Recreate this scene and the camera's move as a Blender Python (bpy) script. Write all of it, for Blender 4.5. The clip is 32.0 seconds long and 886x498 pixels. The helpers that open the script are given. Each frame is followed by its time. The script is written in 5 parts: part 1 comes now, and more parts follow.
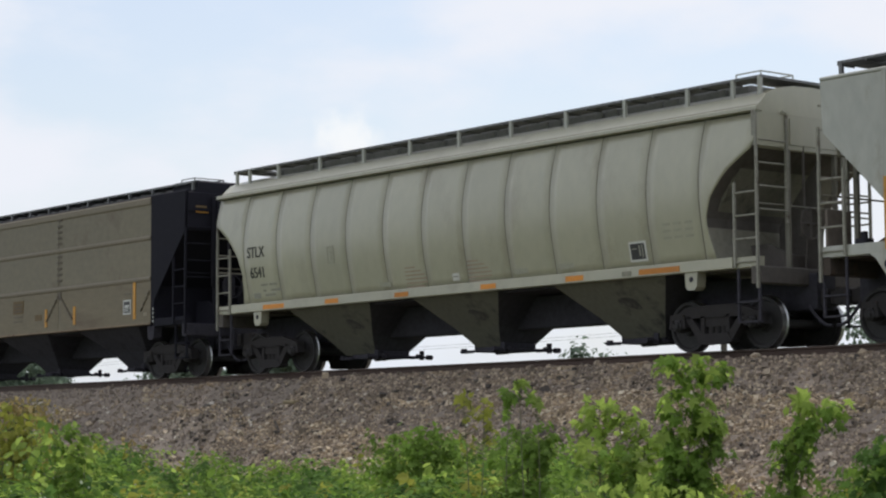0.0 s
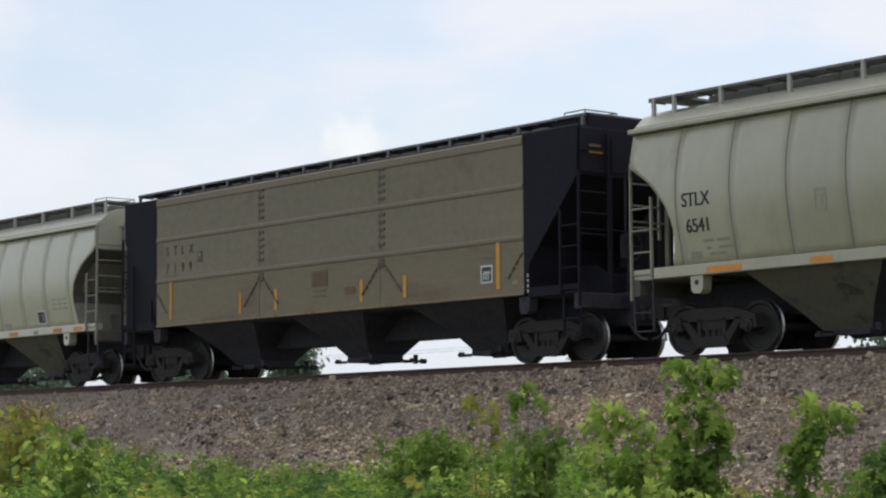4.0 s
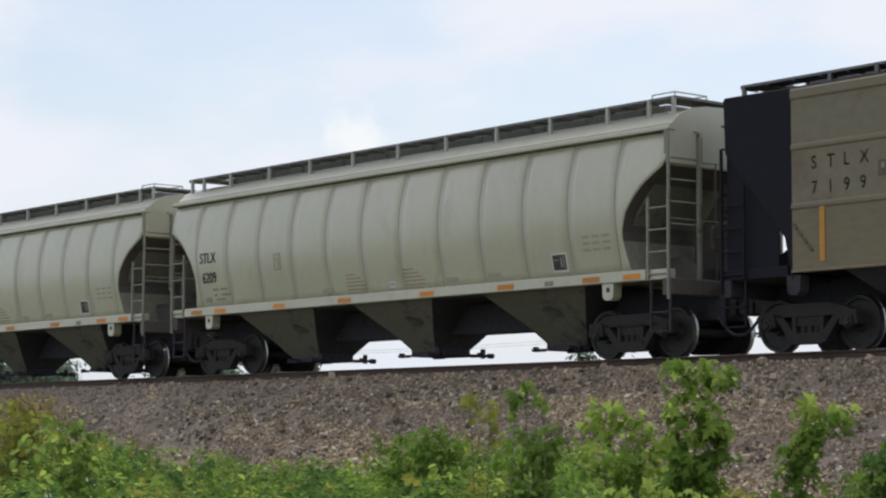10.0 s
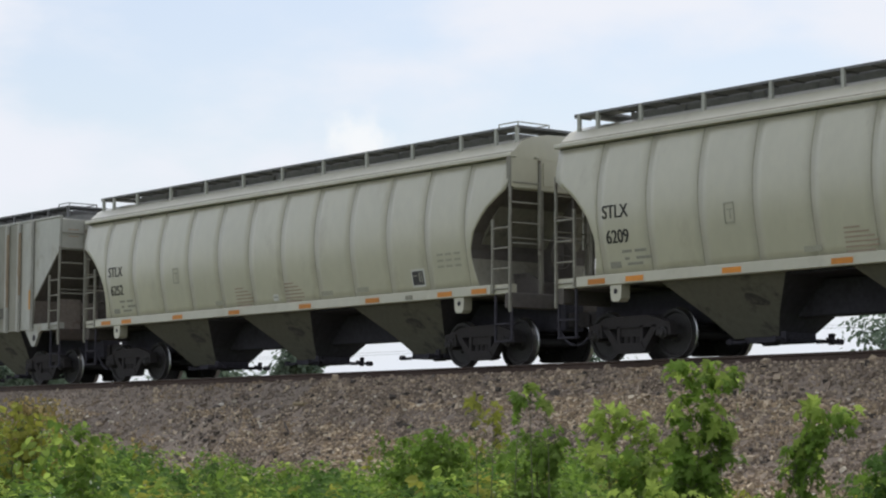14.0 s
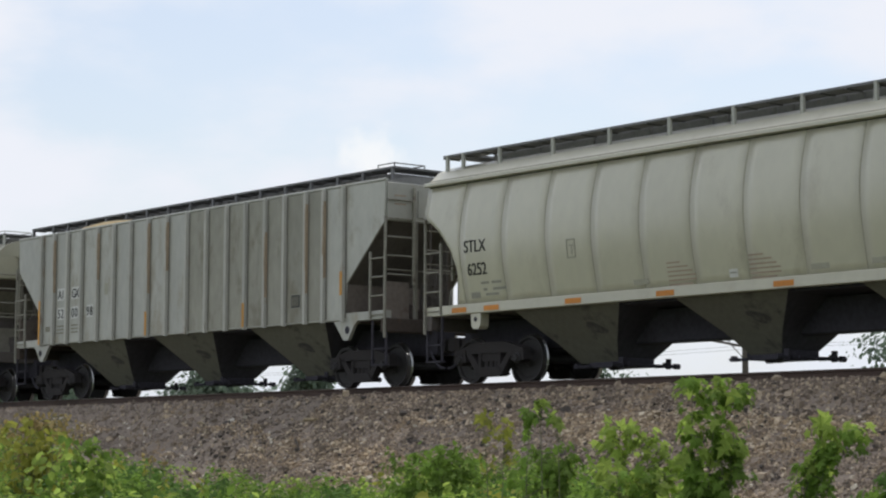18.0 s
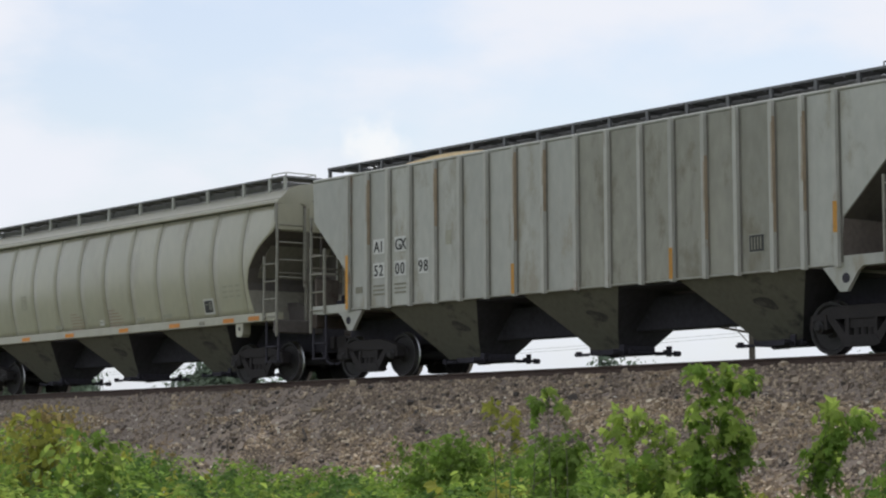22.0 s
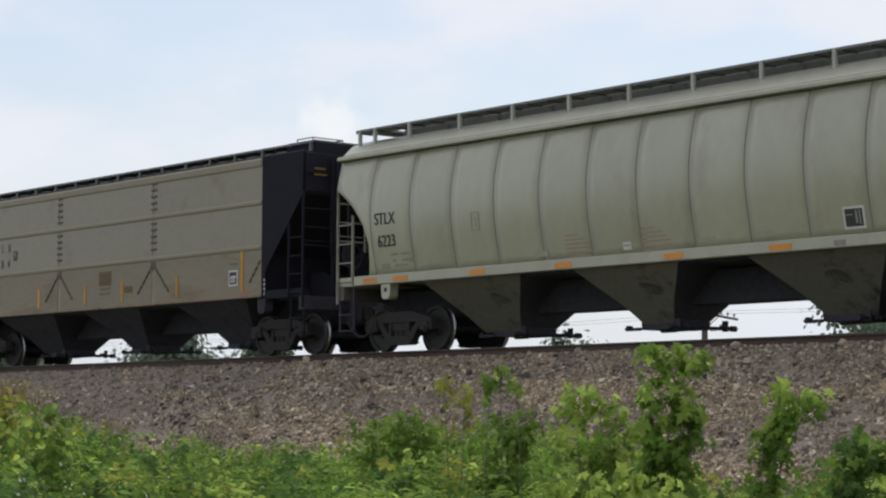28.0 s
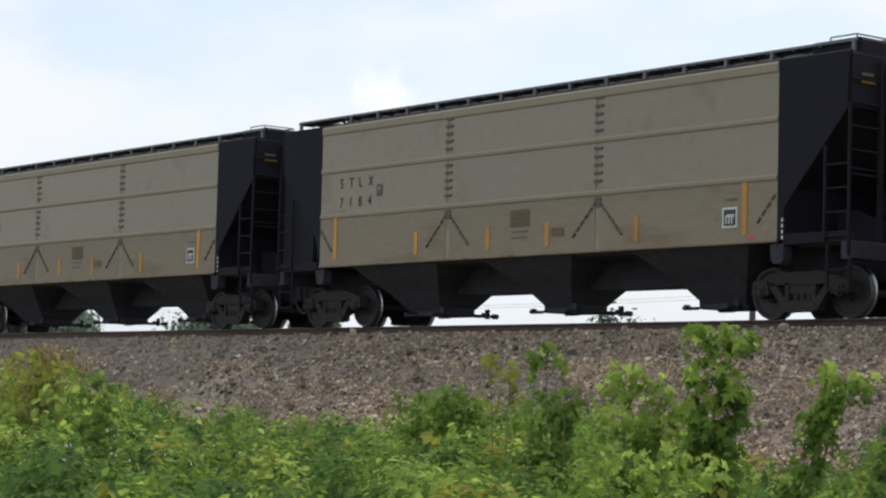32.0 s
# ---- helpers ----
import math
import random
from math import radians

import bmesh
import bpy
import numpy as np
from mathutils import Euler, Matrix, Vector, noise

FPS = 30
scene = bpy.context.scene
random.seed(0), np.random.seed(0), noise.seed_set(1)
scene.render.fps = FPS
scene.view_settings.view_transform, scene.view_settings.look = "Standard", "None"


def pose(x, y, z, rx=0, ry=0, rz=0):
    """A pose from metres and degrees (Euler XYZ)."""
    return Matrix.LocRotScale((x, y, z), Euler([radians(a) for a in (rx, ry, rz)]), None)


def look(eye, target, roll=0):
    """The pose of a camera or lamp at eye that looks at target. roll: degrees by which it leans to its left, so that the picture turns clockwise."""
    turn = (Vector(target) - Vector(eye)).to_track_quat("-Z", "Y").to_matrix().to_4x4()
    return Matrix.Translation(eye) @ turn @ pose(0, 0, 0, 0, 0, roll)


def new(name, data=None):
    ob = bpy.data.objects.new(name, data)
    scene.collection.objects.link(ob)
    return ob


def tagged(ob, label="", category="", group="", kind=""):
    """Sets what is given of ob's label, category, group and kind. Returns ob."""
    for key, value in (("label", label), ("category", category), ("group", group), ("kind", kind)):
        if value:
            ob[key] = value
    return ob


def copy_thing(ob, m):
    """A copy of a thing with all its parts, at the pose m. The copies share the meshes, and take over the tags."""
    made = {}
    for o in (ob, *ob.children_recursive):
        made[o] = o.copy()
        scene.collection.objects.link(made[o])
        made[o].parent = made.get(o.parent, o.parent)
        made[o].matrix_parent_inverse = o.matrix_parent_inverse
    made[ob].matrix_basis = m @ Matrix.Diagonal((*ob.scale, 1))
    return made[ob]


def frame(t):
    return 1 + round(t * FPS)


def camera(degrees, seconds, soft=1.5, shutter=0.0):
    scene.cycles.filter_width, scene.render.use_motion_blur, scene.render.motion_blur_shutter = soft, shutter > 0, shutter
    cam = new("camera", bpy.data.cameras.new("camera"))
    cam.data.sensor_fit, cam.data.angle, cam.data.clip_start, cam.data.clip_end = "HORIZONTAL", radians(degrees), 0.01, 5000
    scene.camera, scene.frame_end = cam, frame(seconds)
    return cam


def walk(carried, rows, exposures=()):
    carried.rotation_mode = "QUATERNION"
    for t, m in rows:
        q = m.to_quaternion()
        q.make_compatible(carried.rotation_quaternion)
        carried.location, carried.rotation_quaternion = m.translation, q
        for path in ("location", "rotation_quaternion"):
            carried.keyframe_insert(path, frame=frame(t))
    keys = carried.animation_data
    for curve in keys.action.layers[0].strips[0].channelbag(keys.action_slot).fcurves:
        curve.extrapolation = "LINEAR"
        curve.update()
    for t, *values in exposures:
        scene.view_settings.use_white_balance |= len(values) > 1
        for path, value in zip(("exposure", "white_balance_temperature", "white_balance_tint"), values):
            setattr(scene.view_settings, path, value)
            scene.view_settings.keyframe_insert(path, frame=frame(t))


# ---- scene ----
# ---- camera: hand-held on one spot beside the line ----
EYE = Vector((0.0, 0.0, 1.6))
LENS = 23.88


def towards(bearing, rise, far):
    """The place at that bearing and rise (degrees) from the eye, at that level distance."""
    b = radians(bearing)
    return EYE + Vector((-math.sin(b) * far, math.cos(b) * far, math.tan(radians(rise)) * far))


def aim(bearing, rise, lean):
    """The camera's pose: bearing to the left of +y, upward tilt, lean."""
    return look(EYE, towards(bearing, rise, 10.0), lean)


cam = camera(LENS, 32.0, soft=2.2)
walk(cam, [
    (0.0, aim(50.87, 5.18, -0.35)), (0.5, aim(51.05, 4.80, -0.35)), (1.0, aim(50.98, 4.83, -0.53)), (1.5, aim(50.82, 4.79, -0.44)), (2.0, aim(50.99, 4.90, -0.35)),
    (2.5, aim(51.06, 4.94, -0.31)), (3.0, aim(51.05, 4.98, -0.44)), (3.5, aim(51.07, 5.10, -0.44)), (5.5, aim(51.07, 5.61, -0.50)), (6.0, aim(51.36, 5.40, -0.50)),
    (6.5, aim(51.30, 5.24, -0.69)), (7.0, aim(51.42, 5.25, -0.59)), (7.5, aim(51.36, 5.35, -0.45)), (8.0, aim(51.29, 5.37, -0.25)), (8.5, aim(51.25, 5.54, -0.19)),
    (9.0, aim(51.09, 5.49, 0.06)), (9.5, aim(51.15, 5.48, 0.07)), (10.0, aim(51.08, 5.21, 0.22)), (10.5, aim(51.01, 5.04, 0.40)), (11.0, aim(51.14, 4.85, 0.35)),
    (11.5, aim(51.05, 4.97, 0.23)), (12.0, aim(50.96, 4.92, 0.17)), (12.5, aim(51.02, 5.05, 0.32)), (13.0, aim(50.90, 5.26, 0.30)), (13.5, aim(51.12, 5.33, 0.27)),
    (14.0, aim(51.17, 5.26, 0.10)), (14.5, aim(51.17, 5.50, 0.11)), (16.5, aim(51.33, 5.71, 0.30)), (17.0, aim(51.40, 5.62, 0.34)), (17.5, aim(51.47, 5.73, 0.32)),
    (18.0, aim(51.47, 5.70, 0.24)), (18.5, aim(51.23, 5.88, 0.09)), (19.0, aim(51.32, 5.98, 0.09)), (19.5, aim(51.43, 5.97, -0.01)), (20.0, aim(51.29, 6.01, -0.01)),
    (20.5, aim(51.38, 6.01, 0.30)), (21.0, aim(51.40, 5.92, 0.01)), (21.5, aim(51.40, 5.60, -0.19)), (22.0, aim(51.63, 5.40, -0.27)), (22.5, aim(51.39, 5.65, -0.15)),
    (23.0, aim(51.38, 5.72, 0.02)), (23.5, aim(51.49, 5.64, -0.01)), (24.0, aim(51.13, 5.76, 0.39)), (24.5, aim(51.15, 5.59, 0.13)), (25.0, aim(50.96, 5.39, 0.51)),
    (25.5, aim(51.36, 5.54, 0.93)), (27.5, aim(50.43, 5.35, 0.22)), (28.0, aim(50.38, 4.79, 0.22)), (28.5, aim(50.71, 5.37, 1.13)), (29.0, aim(50.88, 5.56, 1.43)),
    (29.5, aim(51.04, 5.52, 1.22)), (30.0, aim(50.62, 5.47, 1.73)), (30.5, aim(50.65, 5.29, 1.82)), (31.0, aim(50.46, 4.78, 1.82)), (31.5, aim(51.12, 4.13, 1.04)),
    (32.0, aim(51.70, 4.08, 1.50)),
], exposures=[(0.0, -0.02), (27.0, -0.03), (29.0, -0.10), (30.0, -0.10), (31.0, -0.05), (32.0, 0.10)])

# ---- sky and sun ----
SUN_RISE, SUN_TURN = radians(62), radians(-35)
world = bpy.data.worlds.new("sky")
scene.world = world
world.use_nodes = True
wn, wl = world.node_tree.nodes, world.node_tree.links
wn.clear()
w_out, w_bg, w_sky = wn.new("ShaderNodeOutputWorld"), wn.new("ShaderNodeBackground"), wn.new("ShaderNodeTexSky")
w_sky.sky_type, w_sky.sun_disc = "NISHITA", False
w_sky.sun_elevation, w_sky.sun_rotation = SUN_RISE, SUN_TURN
w_sky.air_density, w_sky.dust_density, w_sky.ozone_density = 1.0, 2.0, 1.0
w_gain = wn.new("ShaderNodeMix")
w_gain.data_type, w_gain.blend_type = "RGBA", "MULTIPLY"
w_gain.inputs[0].default_value = 1.0
w_gain.inputs[7].default_value = (0.150, 0.1455, 0.1405, 1)
wl.new(w_sky.outputs[0], w_gain.inputs[6])
w_tc, w_map = wn.new("ShaderNodeTexCoord"), wn.new("ShaderNodeMapping")
w_map.inputs["Scale"].default_value = (1.0, 1.0, 2.2)
wl.new(w_tc.outputs["Generated"], w_map.inputs[0])
w_n1 = wn.new("ShaderNodeTexNoise")
w_n1.inputs["Scale"].default_value, w_n1.inputs["Detail"].default_value, w_n1.inputs["Roughness"].default_value = 7.0, 6.0, 0.5
wl.new(w_map.outputs[0], w_n1.inputs["Vector"])
w_r1 = wn.new("ShaderNodeMapRange")
w_r1.interpolation_type = "SMOOTHSTEP"
w_r1.inputs[1].default_value, w_r1.inputs[2].default_value, w_r1.inputs[3].default_value, w_r1.inputs[4].default_value = 0.35, 0.59, 0.24, 0.97
wl.new(w_n1.outputs[0], w_r1.inputs[0])
w_mix = wn.new("ShaderNodeMix")
w_mix.data_type = "RGBA"
w_mix.inputs[7].default_value = (0.872, 0.897, 0.970, 1)
wl.new(w_r1.outputs[0], w_mix.inputs[0])
wl.new(w_gain.outputs[2], w_mix.inputs[6])
# one small cumulus low over the train
w_dot = wn.new("ShaderNodeVectorMath")
w_dot.operation = "DISTANCE"
wl.new(w_tc.outputs["Generated"], w_dot.inputs[0])
puff = towards(53.45, 8.25, 1.0) - EYE
w_dot.inputs[1].default_value = tuple(puff.normalized())
w_n2 = wn.new("ShaderNodeTexNoise")
w_n2.inputs["Scale"].default_value, w_n2.inputs["Detail"].default_value = 55.0, 5.0
wl.new(w_tc.outputs["Generated"], w_n2.inputs["Vector"])
w_sum = wn.new("ShaderNodeMath")
w_sum.operation, w_sum.inputs[1].default_value = "MULTIPLY_ADD", 0.030
wl.new(w_n2.outputs[0], w_sum.inputs[0]), wl.new(w_dot.outputs["Value"], w_sum.inputs[2])
w_r2 = wn.new("ShaderNodeMapRange")
w_r2.interpolation_type = "SMOOTHSTEP"
w_r2.inputs[1].default_value, w_r2.inputs[2].default_value, w_r2.inputs[3].default_value, w_r2.inputs[4].default_value = 0.020, 0.034, 0.72, 0.0
wl.new(w_sum.outputs[0], w_r2.inputs[0])
w_puff = wn.new("ShaderNodeMix")
w_puff.data_type = "RGBA"
w_puff.inputs[7].default_value = (1.0, 1.0, 1.0, 1)
wl.new(w_r2.outputs[0], w_puff.inputs[0]), wl.new(w_mix.outputs[2], w_puff.inputs[6])
# haze low over the fields
w_sep, w_low, w_haze = wn.new("ShaderNodeSeparateXYZ"), wn.new("ShaderNodeMapRange"), wn.new("ShaderNodeMix")
wl.new(w_tc.outputs["Generated"], w_sep.inputs[0]), wl.new(w_sep.outputs["Z"], w_low.inputs[0])
w_low.interpolation_type = "SMOOTHSTEP"
w_low.inputs[1].default_value, w_low.inputs[2].default_value, w_low.inputs[3].default_value, w_low.inputs[4].default_value = 0.0, 0.11, 0.92, 0.0
w_haze.data_type = "RGBA"
w_haze.inputs[7].default_value = (0.79, 0.845, 0.925, 1)
wl.new(w_low.outputs[0], w_haze.inputs[0]), wl.new(w_puff.outputs[2], w_haze.inputs[6])
wl.new(w_haze.outputs[2], w_bg.inputs[0])
w_bg.inputs[1].default_value = 1.0
wl.new(w_bg.outputs[0], w_out.inputs[0])

sun = new("sun", bpy.data.lights.new("sun", "SUN"))
sun.data.energy, sun.data.angle, sun.data.color = 1.8, radians(12), (1.0, 0.96, 0.9)
sun_from = Vector((math.sin(SUN_TURN) * math.cos(SUN_RISE), math.cos(SUN_TURN) * math.cos(SUN_RISE), math.sin(SUN_RISE)))
sun.matrix_world = look(Vector((0, 0, 60)) + sun_from * 20, (0, 0, 60))


# ---- materials ----
def material(name, colour, rough=0.7, metal=0.0, fine=40.0, coarse=1.2, vary=0.18, stain=None, stain_at=0.6, bump=0.15, spread=0.0, stretch=(1, 1, 1), leaf=0.0, island=None):
    """A worn surface: colour varied at two scales, stains of their own shape, fine relief."""
    m = bpy.data.materials.new(name)
    m.use_nodes = True
    n, l = m.node_tree.nodes, m.node_tree.links
    bsdf = n["Principled BSDF"]
    bsdf.inputs["Metallic"].default_value = metal
    tc, mp = n.new("ShaderNodeTexCoord"), n.new("ShaderNodeMapping")
    mp.inputs["Scale"].default_value = stretch
    l.new(tc.outputs["Object"], mp.inputs[0])
    a, b = n.new("ShaderNodeTexNoise"), n.new("ShaderNodeTexNoise")
    a.inputs["Scale"].default_value, a.inputs["Detail"].default_value = fine, 4
    b.inputs["Scale"].default_value, b.inputs["Detail"].default_value, b.inputs["Roughness"].default_value = coarse, 6, 0.65
    for q in (a, b):
        l.new(mp.outputs[0], q.inputs["Vector"])
    add = n.new("ShaderNodeMath")
    add.operation = "ADD"
    l.new(a.outputs[0], add.inputs[0]), l.new(b.outputs[0], add.inputs[1])
    ramp = n.new("ShaderNodeMapRange")
    ramp.inputs[1].default_value, ramp.inputs[2].default_value = 0.6, 1.4
    ramp.inputs[3].default_value, ramp.inputs[4].default_value = 1 - vary, 1 + vary
    l.new(add.outputs[0], ramp.inputs[0])
    tint = n.new("ShaderNodeMix")
    tint.data_type, tint.blend_type = "RGBA", "MULTIPLY"
    tint.inputs[0].default_value = 1.0
    tint.inputs[6].default_value = (*colour, 1)
    last = ramp.outputs[0]
    if spread:
        info, sp = n.new("ShaderNodeObjectInfo") if not (leaf or island) else n.new("ShaderNodeNewGeometry"), n.new("ShaderNodeMapRange")
        sp.inputs[3].default_value, sp.inputs[4].default_value = 1 - spread, 1 + spread
        l.new(info.outputs["Random"] if not (leaf or island) else info.outputs["Random Per Island"], sp.inputs[0])
        mul = n.new("ShaderNodeMath")
        mul.operation = "MULTIPLY"
        l.new(last, mul.inputs[0]), l.new(sp.outputs[0], mul.inputs[1])
        last = mul.outputs[0]
    l.new(last, tint.inputs[7])
    colour_out = tint.outputs[2]
    if stain:
        c = n.new("ShaderNodeTexNoise")
        c.inputs["Scale"].default_value, c.inputs["Detail"].default_value, c.inputs["Roughness"].default_value = coarse * 2.3, 8, 0.7
        l.new(mp.outputs[0], c.inputs["Vector"])
        sr = n.new("ShaderNodeMapRange")
        sr.inputs[1].default_value, sr.inputs[2].default_value = stain_at, stain_at + 0.12
        l.new(c.outputs[0], sr.inputs[0])
        sm = n.new("ShaderNodeMix")
        sm.data_type = "RGBA"
        sm.inputs[7].default_value = (*stain, 1)
        l.new(sr.outputs[0], sm.inputs[0]), l.new(colour_out, sm.inputs[6])
        colour_out = sm.outputs[2]
    if island:
        geo, pick = n.new("ShaderNodeNewGeometry"), n.new("ShaderNodeMapRange")
        pick.inputs[1].default_value, pick.inputs[2].default_value = 0.72, 1.0
        l.new(geo.outputs["Random Per Island"], pick.inputs[0])
        hue = n.new("ShaderNodeMix")
        hue.data_type = "RGBA"
        hue.inputs[7].default_value = (*island, 1)
        l.new(pick.outputs[0], hue.inputs[0]), l.new(colour_out, hue.inputs[6])
        colour_out = hue.outputs[2]
    if leaf:
        bsdf.inputs["Specular IOR Level"].default_value = 0.25
    l.new(colour_out, bsdf.inputs["Base Color"])
    rr = n.new("ShaderNodeMapRange")
    rr.inputs[3].default_value, rr.inputs[4].default_value = max(0.05, rough - 0.1), min(1, rough + 0.1)
    l.new(b.outputs[0], rr.inputs[0]), l.new(rr.outputs[0], bsdf.inputs["Roughness"])
    if bump:
        bp = n.new("ShaderNodeBump")
        bp.inputs["Strength"].default_value, bp.inputs["Distance"].default_value = bump, 0.02
        l.new(add.outputs[0], bp.inputs["Height"]), l.new(bp.outputs[0], bsdf.inputs["Normal"])
    if leaf:
        out = n["Material Output"]
        tr, mx = n.new("ShaderNodeBsdfTranslucent"), n.new("ShaderNodeMixShader")
        mx.inputs[0].default_value = leaf
        l.new(colour_out, tr.inputs[0]), l.new(bsdf.outputs[0], mx.inputs[1]), l.new(tr.outputs[0], mx.inputs[2])
        l.new(mx.outputs[0], out.inputs[0])
    return m


